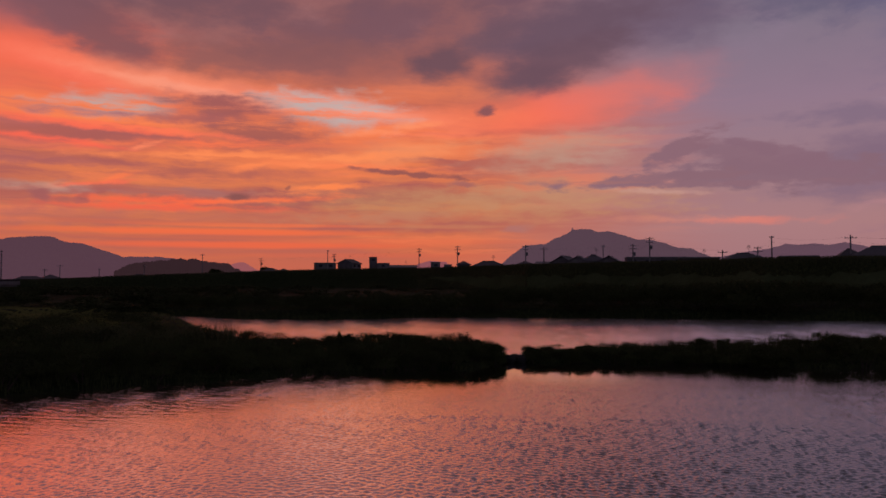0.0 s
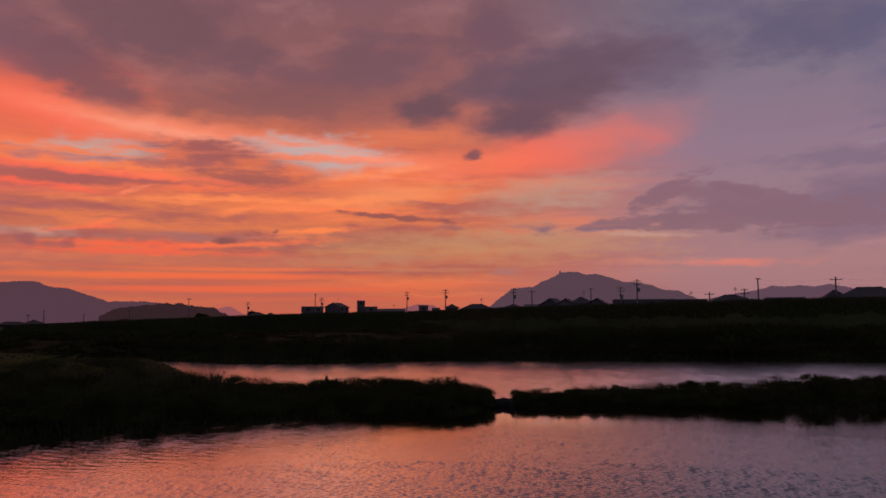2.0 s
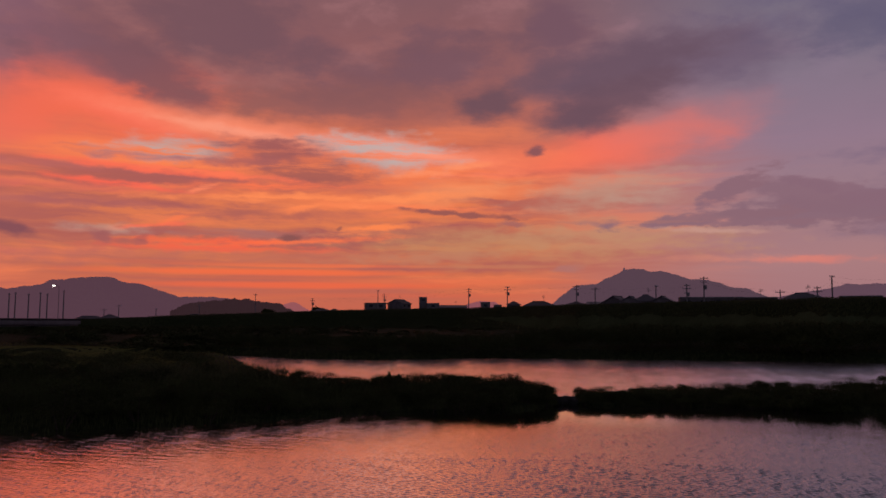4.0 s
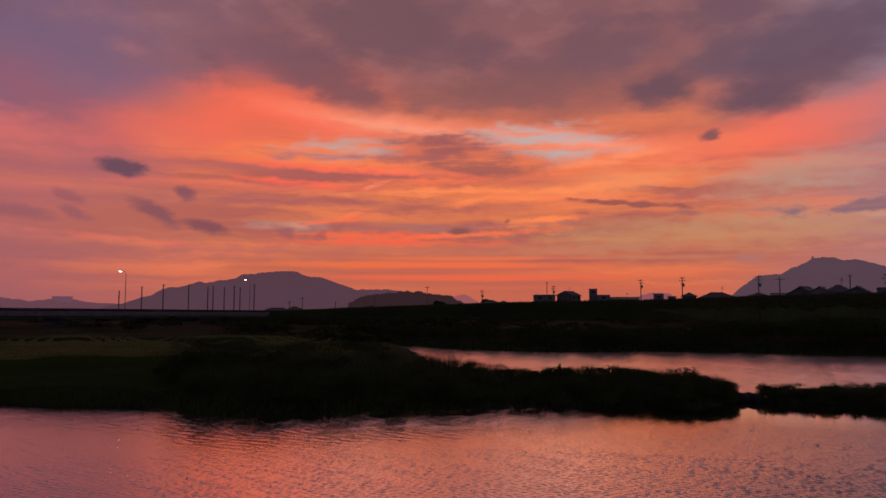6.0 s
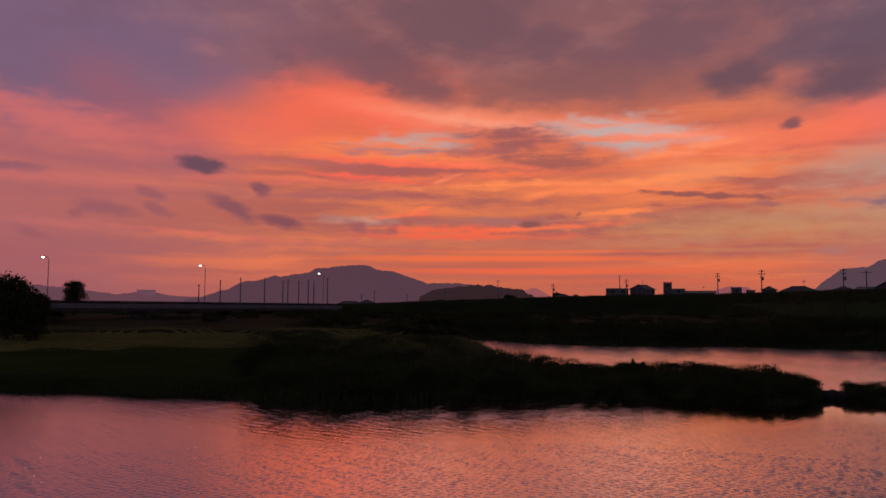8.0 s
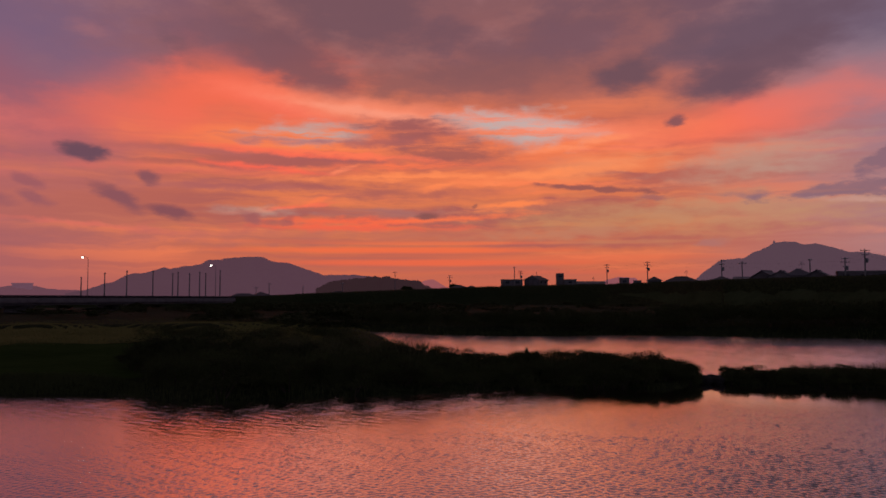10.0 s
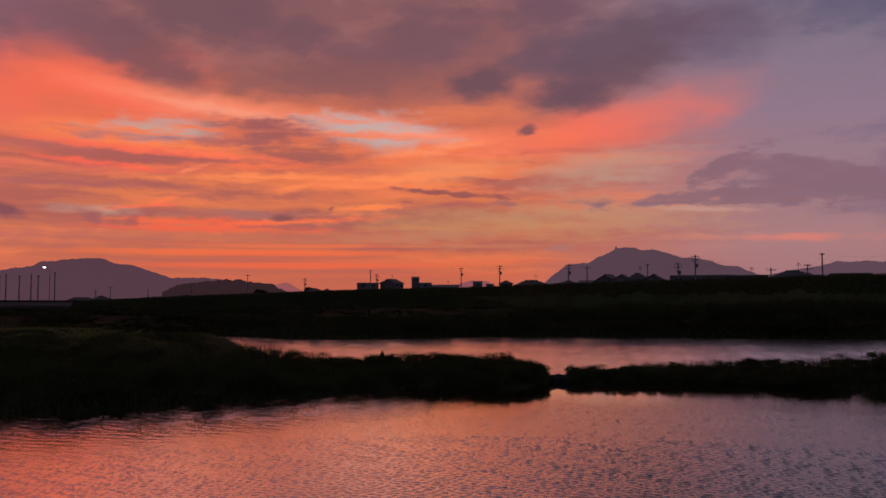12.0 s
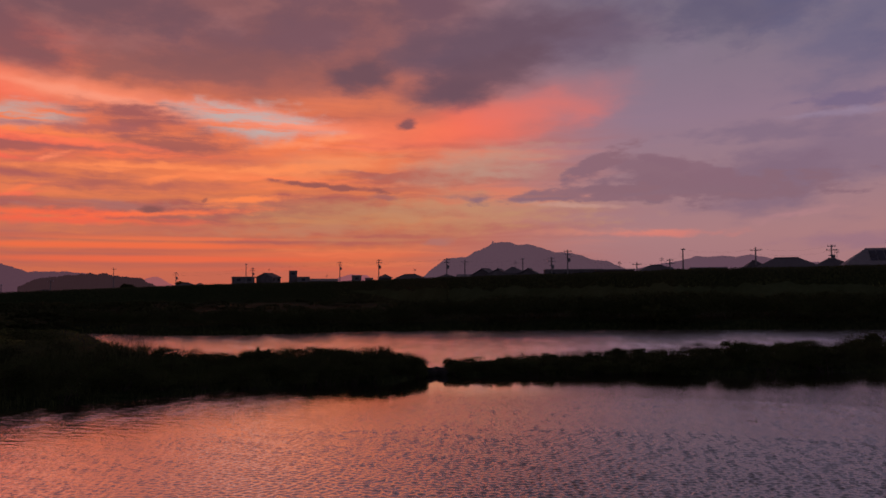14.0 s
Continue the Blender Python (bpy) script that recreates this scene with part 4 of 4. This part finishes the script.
    tiers = [((0, 0, h * (0.35 + 0.6 * k / 9)), (0.5 * (1.05 - k / 9) + 0.06, 0.5 * (1.05 - k / 9) + 0.06, h * 0.06)) for k in range(10)]
    crown = new("crown", leaf_mesh("crown", 900, tiers, 0.06, seed, M_LEAF))
    crown.parent = ob


sapling(-7.45, 58, 2.2, 71)
sapling(-6.75, 58, 2.05, 72)

shapes = [leaf_mesh("shrub_shape", 1500, lump_heap(120 + k, 1.25, 1.0, 14), 0.033, 120 + k, M_LEAF) for k in range(4)]
spots = []
for k in range(290):
    a = rng.uniform(-19, 36)
    d = float(far_shore(a)) + rng.uniform(1.0, 17)
    want = np.interp(a, [-19, 2, 5, 10, 22, 36], [3.5, 3.7, 5.0, 5.2, 5.6, 5.4]) * rng.uniform(0.72, 1.06)
    h = (want - float(height(a, d))) * 1.08
    spots.append((stand(a, d, 0.1), max(2.0, h * rng.uniform(0.9, 1.4)), h))
thicket("far_bank_thicket", spots, shapes, M_LEAF, "dark leafy shrubs grown together along the far bank", "shrubs")
near_spots, spots = [], []
for k in range(190):
    a, d = (rng.uniform(-51, -15), rng.uniform(165, 260)) if k < 60 else (rng.uniform(-31, -15), rng.uniform(140, 270))
    spots.append((stand(a, d, 0.1), rng.uniform(2.5, 6), rng.uniform(1.0, 2.3)))
for k in range(26):
    a, d = rng.uniform(-33, -19), rng.uniform(66, 100)
    near_spots.append((stand(a, d, 0.1), rng.uniform(3, 6), rng.uniform(1.4, 2.2)))
for k in range(9):
    a, d = rng.uniform(-25, -20), rng.uniform(130, 145)
    spots.append((stand(a, d, 0.1), rng.uniform(4, 7), rng.uniform(1.8, 2.7)))
for k in range(70):
    a = rng.uniform(-19, 8)
    d = rng.uniform(float(far_shore(a)) + 20, float(crest_at(a)) - 25)
    spots.append((stand(a, d, 0.1), rng.uniform(3, 8), rng.uniform(0.7, 2.0)))
fine = [leaf_mesh("scrub_shape", 3200, lump_heap(160 + k, 1.25, 1.0, 12), 0.022, 160 + k, M_LEAF) for k in range(3)]
thicket("near_scrub", near_spots, fine, M_LEAF, "dark scrub behind the reeds of the spit", "scrub")
rough = [leaf_mesh("scrub_shape", 480, lump_heap(180 + k, 1.25, 1.0, 9), 0.07, 180 + k, M_LEAF) for k in range(3)]
thicket("floodplain_scrub", spots, rough, M_LEAF, "low dark scrub scattered over the floodplain", "scrub")


def make_tree(az, d, h, w, seed, label, trunk=0.35, leaf=0.2, count=4200, lumps=14):
    """A broad-leaved tree: tapered trunk, forked limbs, a crown of separate leafy lumps."""
    r = random.Random(seed)
    ob = thing("tree", Matrix.Translation(stand(az, d, 0.1)), label, "tree")
    bm = B()
    rod(bm, (0, 0, -0.3), (0.1, 0.05, h * trunk), h * 0.035, h * 0.024, 10)
    heap = []
    for k in range(lumps):
        a, z = r.uniform(0, 6.283), r.uniform(trunk * 0.75, 0.86) * h
        q = w * 0.5 * math.sqrt(max(0.05, 1 - ((z / h - 0.5) / 0.52) ** 2)) * r.uniform(0.3, 0.72)
        c = (q * math.cos(a), q * math.sin(a), z)
        rod(bm, (0.1, 0.05, h * trunk * r.uniform(0.7, 1.0)), (c[0] * 0.7, c[1] * 0.7, c[2] - 0.05 * h), h * 0.014, h * 0.005, 6)
        s = r.uniform(0.17, 0.27) * w
        heap.append((c, (s, s, min(s * 0.8, h - z))))
    heap += [((0, 0, h * (0.5 + trunk * 0.4)), (w * 0.42, w * 0.42, h * (0.48 - trunk * 0.4)))] * (lumps // 3)
    part("trunk", bm, M_BARK, ob)
    crown = new("crown", leaf_mesh("crown", count, heap, leaf, seed, M_LEAF))
    crown.parent = ob
    return ob


make_tree(-49.7, 122, 8.9, 8.0, 5, "dark ragged tree at the edge of the lawn", 0.12, 0.22, 9000, 34)
make_tree(-48.0, 118, 6.4, 4.6, 6, "smaller dark tree beside the lawn", 0.1, 0.2, 5200, 24)
make_tree(-16.1, 440, 5.8, 8.0, 12, "dark tree on the levee before the knoll", 0.15, 0.4, 3500, 20)
make_tree(-12.7, 402, 6.6, 6.0, 13, "low dark tree beside a utility pole", 0.15, 0.35, 2500, 18)
make_tree(-45.85, 240, 10.0, 6.6, 8, "dense rounded dark tree standing beyond the bridge", 0.15, 0.15, 16000, 60)

# stones at the gap in the spit
for k, (a, d, s) in enumerate([(4.75, 57.6, 0.55), (4.95, 58.1, 0.48), (5.15, 57.9, 0.42), (5.32, 58.2, 0.5), (5.5, 57.7, 0.55), (5.05, 57.3, 0.3), (5.65, 57.4, 0.45), (5.22, 58.8, 0.5)]):
    bm = B()
    bmesh.ops.create_icosphere(bm, subdivisions=2, radius=s)
    for v in bm.verts:
        v.co *= 1 + 0.35 * noise.noise(v.co * 2.2 + Vector((k * 5, 0, 0)))
        v.co.z *= 0.6
    ob = mesh_object("stone", bm, M_STONE)
    ob.matrix_basis = Matrix.Translation(at(a, d, 0.22))
    tagged(ob, "dark wet boulder lying in the gap of the spit", "stone", "stones in the gap")


# ---- bridge with its lamps ----
def build_bridge():
    a, b = at(-54, 168, 5.75), at(-29.0, 272, 5.25)
    run = (b - a).length
    along = (b - a).normalized()
    q = Matrix.Translation(a) @ along.to_track_quat("X", "Z").to_matrix().to_4x4()
    ob = thing("road_bridge", q, "long low concrete road bridge on wall-like piers", "bridge")
    part("deck", box(B(), -40, -4.5, -0.25, run, 4.5, 0.0, 0.04), M_CONCRETE, ob)
    for y in (-3.6, -1.2, 1.2, 3.6):
        part("girder", box(B(), -40, y - 0.25, -1.5, run, y + 0.25, -0.254), M_GIRDER, ob)
    for y in (-4.75, 4.504):
        part("edge_beam", box(B(), -40, y, -0.95, run, y + 0.246, 0.12, 0.02), M_EDGE, ob, "weathered concrete edge beam")
        rail = part("guard_rail", box(box(B(), -40, y + 0.05, 0.15, run, y + 0.13, 0.42, 0.01), -40, y + 0.05, 0.47, run, y + 0.13, 0.74, 0.01), M_RAIL, ob, "dark steel guard rail")
        post = part("post", box(B(), -0.06, -0.05, 0.0, 0.06, 0.05, 0.62), M_RAIL, rail)
        post.location = (-39, y + 0.19, 0.12)
        for k in range(1, int((run + 38) / 2.5)):
            o = new("post", post.data)
            o.parent = rail
            o.location = (-39 + 2.5 * k, y + 0.19, 0.12)
    for x in (-12, 20, 52, 84):
        w = (q @ Vector((x, 0, 0)))
        pier = part("pier", box(B(), x - 0.8, -3.0, -8.5, x + 0.8, 3.0, -2.3, 0.2), M_CONCRETE, ob)
        part("cap", solid(B(), [(x - 1, -3.2, -2.3), (x + 1, -3.2, -2.3), (x + 1, 3.2, -2.3), (x - 1, 3.2, -2.3), (x - 1, -4.6, -1.504), (x + 1, -4.6, -1.504), (x + 1, 4.6, -1.504), (x - 1, 4.6, -1.504)],
                          [(0, 1, 2, 3), (4, 5, 6, 7), (0, 1, 5, 4), (1, 2, 6, 5), (2, 3, 7, 6), (3, 0, 4, 7)]), M_CONCRETE, pier)
    return q


bridge_pose = build_bridge()
glow_mat = bpy.data.materials.new("lamp_light")
glow_mat.use_nodes = True
gp = glow_mat.node_tree.nodes["Principled BSDF"]
gp.inputs["Emission Color"].default_value, gp.inputs["Emission Strength"].default_value = (1.0, 0.93, 0.82, 1), 4.0


def street_lamp(az, d, top, foot, heading):
    h = top - foot
    p = at(az, d, foot)
    m = Matrix.Translation(p) @ Matrix.Rotation(heading, 4, "Z")
    ob = thing("street_lamp", m, "tall street lamp with curved arm, lit white", "street lamp", "street lamps along the bridge")
    part("base", box(B(), -0.2, -0.2, 0, 0.2, 0.2, 0.35, 0.03), M_CONCRETE, ob)
    bm = rod(B(), (0, 0, 0.3), (0, 0, h - 0.9), 0.1, 0.07)
    part("pole", bm, M_STEEL, ob)
    bm, last = B(), (0, 0, h - 0.9)
    for k in range(1, 7):
        t = k / 6 * 1.45
        nxt = (-1.5 * (1 - math.cos(t)), 0, h - 0.9 + 0.9 * math.sin(t))
        rod(bm, last, nxt, 0.055, 0.05, 6)
        last = nxt
    part("arm", bm, M_STEEL, ob)
    head = part("lamp_head", box(B(), last[0] - 0.75, -0.16, last[2] - 0.08, last[0] + 0.05, 0.16, last[2] + 0.07, 0.05), M_STEEL, ob)
    part("lens", box(B(), last[0] - 0.72, -0.15, last[2] - 0.38, last[0] - 0.02, 0.15, last[2] - 0.084, 0.06), glow_mat, head, "bright white lens")


LAMP_TURN = radians(0)
street_lamp(-47.45, 190, 6 + 190 * math.tan(radians(2.99)), 5.7, LAMP_TURN)
street_lamp(-37.65, 222, 6 + 222 * math.tan(radians(2.65)), 5.5, LAMP_TURN)
street_lamp(-29.5, 264, 6 + 264 * math.tan(radians(2.19)), 5.5, LAMP_TURN)


def net_pole(az, d, el):
    z = float(height(az, d))
    h = 6 + d * math.tan(radians(el)) - z
    ob = thing("net_pole", Matrix.Translation(at(az, d, z)), "tall slender steel pole of a ball-net fence", "pole", "net poles beyond the bridge")
    bm = rod(B(), (0, 0, -0.3), (0, 0, h), 0.34, 0.24, 8)
    part("mast", bm, M_STEEL, ob)
    part("crossbar", box(B(), -0.7, -0.06, h - 0.7, 0.7, 0.06, h - 0.5), M_STEEL, ob)
    part("footing", box(B(), -0.5, -0.5, -0.2, 0.5, 0.5, 0.3, 0.05), M_CONCRETE, ob)


for az, el in ((-38.04, 1.29), (-36.62, 1.6), (-35.25, 1.76), (-33.6, 1.78), (-32.33, 1.6), (-31.98, 1.68), (-31.23, 1.61), (-30.56, 1.7), (-30.16, 1.62), (-29.2, 1.84)):
    net_pole(az, 430, el)


# ---- utility poles and wires ----
def utility_pole(az, d, el, kind, heading=0.3):
    z = float(height(az, d))
    h = 6 + d * math.tan(radians(el)) - z
    m = Matrix.Translation(at(az, d, z)) @ Matrix.Rotation(-radians(az) + heading, 4, "Z")
    ob = thing("utility_pole", m, "concrete utility pole with crossarms carrying wires", "utility pole", "utility poles behind the levee")
    part("pole", rod(B(), (0, 0, -0.5), (0, 0, h), 0.24, 0.15, 10), M_CONCRETE, ob)
    arms = {0: [(h - 0.5, 1.1), (h - 1.5, 0.9)], 1: [(h - 0.4, 0.9), (h - 1.3, 1.2), (h - 2.6, 0.7)], 2: [(h - 0.7, 1.3)], 3: [(h - 0.3, 0.6)]}[kind]
    for zz, w in arms:
        arm = part("crossarm", box(B(), -w, -0.22, zz - 0.08, w, -0.08, zz + 0.08), M_STEEL, ob)
        for x in (-w + 0.1, 0.35 * w, w - 0.1):
            part("insulator", rod(B(), (x, -0.13, zz + 0.05), (x, -0.13, zz + 0.34), 0.09, 0.06, 6), M_CERAMIC, arm)
    if kind in (0, 1):
        tank = part("transformer", rod(B(), (0.5, 0, h - 3.5), (0.5, 0, h - 2.4), 0.34, 0.34, 12), M_STEEL, ob)
        part("bracket", box(B(), 0.0, -0.05, h - 3.25, 0.42, 0.05, h - 3.15), M_STEEL, tank)
    return m @ Vector((0, -0.13, h - 0.3))


POLES = [(-12.97, 400, 1.5, 1), (-8.3, 360, 2.09, 3), (-7.85, 372, 1.82, 1), (-1.74, 335, 2.25, 0), (1.05, 300, 2.4, 1), (5.97, 262, 2.46, 0), (7.28, 262, 2.32, 2),
         (11.46, 262, 2.4, 3), (13.52, 240, 2.46, 1), (14.66, 228, 2.97, 0), (19.48, 232, 2.01, 2), (21.72, 225, 2.2, 1), (22.6, 214, 2.89, 3), (27.3, 204, 2.85, 2), (31.9, 206, 2.9, 1), (-25.85, 420, 0.95, 2), (-26.75, 420, 0.68, 2), (-23.5, 420, 0.7, 3), (-20.7, 430, 1.0, 2), (-16.93, 430, 1.78, 2)]
tops = [utility_pole(*p) for p in POLES]


def wire(a, b, sag):
    cu = bpy.data.curves.new("cable", "CURVE")
    cu.dimensions, cu.bevel_depth, cu.bevel_resolution = "3D", 0.009, 1
    sp = cu.splines.new("POLY")
    sp.points.add(14)
    for k in range(15):
        t = k / 14
        p = a.lerp(b, t)
        sp.points[k].co = (p.x, p.y, p.z - sag * 4 * t * (1 - t), 1)
    cu.materials.append(M_CABLE)
    tagged(new("cable", cu), "thin black overhead cable slung between utility poles", "cable", "overhead cables")


for i, j in ((0, 2), (2, 3), (3, 4), (4, 5), (5, 6), (6, 7), (7, 8), (8, 9), (9, 10), (10, 11), (11, 12), (12, 13), (13, 14)):
    for dz in (0, -1.2):
        wire(tops[i] + Vector((0, 0, dz)), tops[j] + Vector((0, 0, dz)), 0.8)


# ---- houses behind the levee ----
def house(az, d, w, depth, ridge_el, eave_drop, turn, roof="gable", wall=None, tile=None, label="", solar=False, antenna=False):
    """A house on the ground behind the levee; w is its width across the view, the ridge runs along its own x axis."""
    z = float(height(az, d)) - 0.1
    top = 6 + d * math.tan(radians(ridge_el))
    h = top - z
    m = Matrix.Translation(at(az, d, z)) @ Matrix.Rotation(-radians(az) + radians(turn), 4, "Z")
    ob = thing("house", m, label or "two-storey house with a dark tiled roof", "house", "houses behind the levee")
    x, y, e = w / 2, depth / 2, h - eave_drop
    wall, tile = wall or M_PLASTER, tile or M_TILE
    if roof == "flat":
        part("wall", box(B(), -x, -y, 0, x, y, h - 0.3), wall, ob)
        part("roof", box(B(), -x - 0.15, -y - 0.15, h - 0.296, x + 0.15, y + 0.15, h, 0.03), M_CONCRETE, ob)
    else:
        if roof == "gable":
            part("wall", solid(B(), [(-x, -y, 0), (x, -y, 0), (x, y, 0), (-x, y, 0), (-x, -y, e), (x, -y, e), (x, y, e), (-x, y, e), (-x, 0, h - 0.2), (x, 0, h - 0.2)],
                               [(0, 1, 5, 4), (2, 3, 7, 6), (0, 4, 8, 7, 3), (1, 2, 6, 9, 5), (4, 5, 9, 8), (6, 7, 8, 9)]), wall, ob)
            inset = -0.45
        else:
            part("wall", box(B(), -x, -y, 0, x, y, e), wall, ob)
            inset = min(y * 0.95, x * 0.8)
        o, k, t = 0.55, eave_drop / y, 0.18
        for s in (-1, 1):
            rx = x - inset if roof == "hip" else x + 0.45
            low = [(-x - o, s * (y + o), e - k * o), (x + o, s * (y + o), e - k * o)]
            high = [(rx, 0, h), (-rx, 0, h)]
            pts = low + high
            up = [(p[0], p[1], p[2] + t) for p in pts]
            slope = part("roof", solid(B(), pts + up, [(0, 1, 2, 3), (4, 5, 6, 7), (0, 1, 5, 4), (1, 2, 6, 5), (2, 3, 7, 6), (3, 0, 4, 7)]), tile, ob)
            if solar and s < 0:
                for c in range(3):
                    fx = -rx * 0.8 + c * rx * 0.55
                    qa = [(fx, -y * 0.85, e + (h - e) * 0.15 + t + 0.08), (fx + rx * 0.5, -y * 0.85, e + (h - e) * 0.15 + t + 0.08), (fx + rx * 0.5, -y * 0.15, h - (h - e) * 0.15 + t + 0.08), (fx, -y * 0.15, h - (h - e) * 0.15 + t + 0.08)]
                    part("solar_panel", solid(B(), qa + [(p[0], p[1], p[2] - 0.05) for p in qa], [(0, 1, 2, 3), (4, 5, 6, 7), (0, 1, 5, 4), (1, 2, 6, 5), (2, 3, 7, 6), (3, 0, 4, 7)]), M_SOLAR, slope, "dark glossy solar panel")
            if roof == "hip":
                tri = [(s * (x + o), -y - o, e - k * o), (s * (x + o), y + o, e - k * o), (s * rx, 0, h)]
                part("roof", solid(B(), tri + [(p[0], p[1], p[2] + t) for p in tri], [(0, 1, 2), (3, 4, 5), (0, 1, 4, 3), (1, 2, 5, 4), (2, 0, 3, 5)]), tile, ob)
        part("ridge_cap", box(B(), -rx, -0.16, h + t - 0.06, rx, 0.16, h + t + 0.16, 0.05), tile, ob)
    if antenna:
        ant = part("antenna", rod(B(), (x * 0.3, 0.4, h - 0.8), (x * 0.3, 0.4, h + 2.4), 0.05, 0.05, 6), M_STEEL, ob, "thin rooftop television antenna")
        for k in range(5):
            part("element", box(B(), x * 0.3 - 0.7 + 0.08 * k, 0.36, h + 1.5 + 0.18 * k, x * 0.3 + 0.7 - 0.08 * k, 0.44, h + 1.55 + 0.18 * k), M_STEEL, ant)
    n = max(1, int(w // 4))
    for c in range(n):
        cx = -x + (c + 0.5) * w / n
        if e > 2.4:
            win = part("window", box(B(), cx - 0.85, -y - 0.06, e - 1.75, cx + 0.85, -y + 0.02, e - 0.55), M_FRAME, ob)
            for sx in (-1, 1):
                part("pane", box(B(), cx + sx * 0.41 - 0.37, -y - 0.075, e - 1.67, cx + sx * 0.41 + 0.37, -y - 0.064, e - 0.63), M_GLASS, win)
    return ob


DARK_WALL = mat("weathered_board", (0.14, 0.12, 0.1), 0.85, vary=0.3, scale=1.0, per_object=0.3)
house(-8.5, 378, 9.5, 8, 1.18, 0.3, 6, "flat", label="low flat-roofed concrete house")
house(-6.75, 385, 9, 8, 1.4, 1.8, 62, "gable", label="gabled house with a pale end wall", antenna=True)
house(-5.05, 395, 3.6, 5, 1.6, 0.3, 4, "flat", label="tall narrow concrete stair tower")
house(-4.35, 392, 6, 6, 1.17, 0.3, 4, "flat", label="low flat annexe beside the tower")
house(-3.0, 400, 15, 7, 0.98, 0.8, 3, "gable", tile=M_SHEET, label="long low shed with a grey sheet roof", antenna=True)
house(0.35, 360, 3.5, 4, 1.07, 0.3, 0, "flat", label="small grey flat-roofed hut")
house(-0.55, 345, 3.8, 5, 1.25, 0.3, 4, "flat", label="small pale flat-roofed building beside a pole")
house(1.5, 315, 5, 4.5, 1.26, 1.0, 0, "hip", label="small hut with a pyramid roof")
house(3.3, 292, 12, 8, 1.27, 1.6, 4, "hip", label="low house with a broad hipped dark roof", antenna=True)
house(5.95, 268, 7, 6, 1.22, 0.9, 0, "hip", label="low house with a hipped dark roof")
house(7.6, 275, 8, 6, 1.2, 0.6, 0, "gable", tile=M_SHEET, label="low shed with a grey sheet roof")
house(8.8, 268, 7, 7, 1.62, 1.9, 68, "gable", label="gabled house with a pale end wall")
house(9.8, 262, 8, 7, 1.6, 1.9, 80, "gable", label="gabled house with a pale end wall")
house(10.75, 262, 7, 7, 1.7, 1.7, 8, "hip", label="house with a dark hipped roof", antenna=True)
house(11.95, 255, 8, 8, 1.6, 2.1, 82, "gable", label="gabled house with a dark tiled roof")
house(15.0, 245, 17, 9, 1.55, 0.4, 5, "flat", label="long flat-roofed building with pale walls")
house(17.9, 240, 11, 8, 1.52, 0.5, 5, "flat", wall=DARK_WALL, label="long dark flat-roofed shed", antenna=True)
house(20.8, 228, 11, 8, 1.72, 1.6, 14, "hip", label="house with a dark hipped roof", antenna=True)
house(24.2, 220, 9, 6, 1.55, 0.4, 5, "flat", wall=DARK_WALL, label="low dark flat-roofed shed")
house(27.2, 206, 5.0, 7, 1.9, 1.7, 10, "hip", label="house with a dark hipped roof")
house(29.2, 202, 13, 8, 2.05, 2.0, 6, "hip", wall=DARK_WALL, label="large house with a dark hipped roof")
house(31.9, 206, 8, 7, 1.95, 1.8, 10, "hip", label="house with a dark hipped roof", antenna=True)
house(34.6, 196, 14, 9, 2.5, 3.2, 10, "hip", tile=M_SHEET, label="large house with a pale grey hipped roof", solar=True, antenna=True)
house(37.4, 188, 12, 9, 2.85, 3.2, 10, "hip", tile=M_SHEET, label="large house with a pale grey hipped roof", solar=True)
for az, d, w, el in ((-27.6, 380, 13, 0.15), (-26.4, 390, 8, 0.25), (-12.3, 395, 9, 0.75), (-11.4, 400, 7, 0.7), (-21.0, 400, 10, 0.3)):
    house(az, d, w, 7, el, 1.3, 8, "hip")

# the castle keep on the mountain
keep = thing("castle_keep", Matrix.Translation(at(9.32, 4300, 6 + 4300 * math.tan(radians(3.34)))) @ Matrix.Scale(0.95, 4), "small castle keep on the mountain's summit", "castle")
# haze over the keep put in as emission, like the ridges
M_KEEP = mat_far_haze("hazy_keep", (0.2, 0.2, 0.2), (80, 58, 68))
for k, (w, z0, z1) in enumerate(((7.5, -12, 8), (5.5, 11, 16), (3.6, 19, 23))):
    part("storey", box(B(), -w, -w, z0, w, w, z1), M_KEEP, keep)
    bm = B()
    bmesh.ops.create_cone(bm, cap_ends=True, segments=4, radius1=w * 1.75, radius2=w * 0.7, depth=3, matrix=Matrix.Translation((0, 0, z1 + 1.504)) @ Matrix.Rotation(math.pi / 4, 4, "Z"))
    part("roof", bm, M_KEEP, keep)

# a long building on the far hilltop
hall = thing("hilltop_building", Matrix.Translation(at(-41.45, 4650, 6 + 4650 * math.tan(radians(0.6)))) @ Matrix.Rotation(radians(41.45), 4, "Z"), "long flat building on the hazy hilltop", "building")
# wall and roof emit the horizon's haze colour
M_HAZY = mat_far_haze("hazy_wall", (0.3, 0.28, 0.28), (92, 60, 72))
part("wall", box(B(), -48, -10, -12, 48, 10, 18), M_HAZY, hall)
part("roof", box(B(), -52, -12, 18.004, 52, 12, 22), M_HAZY, hall)
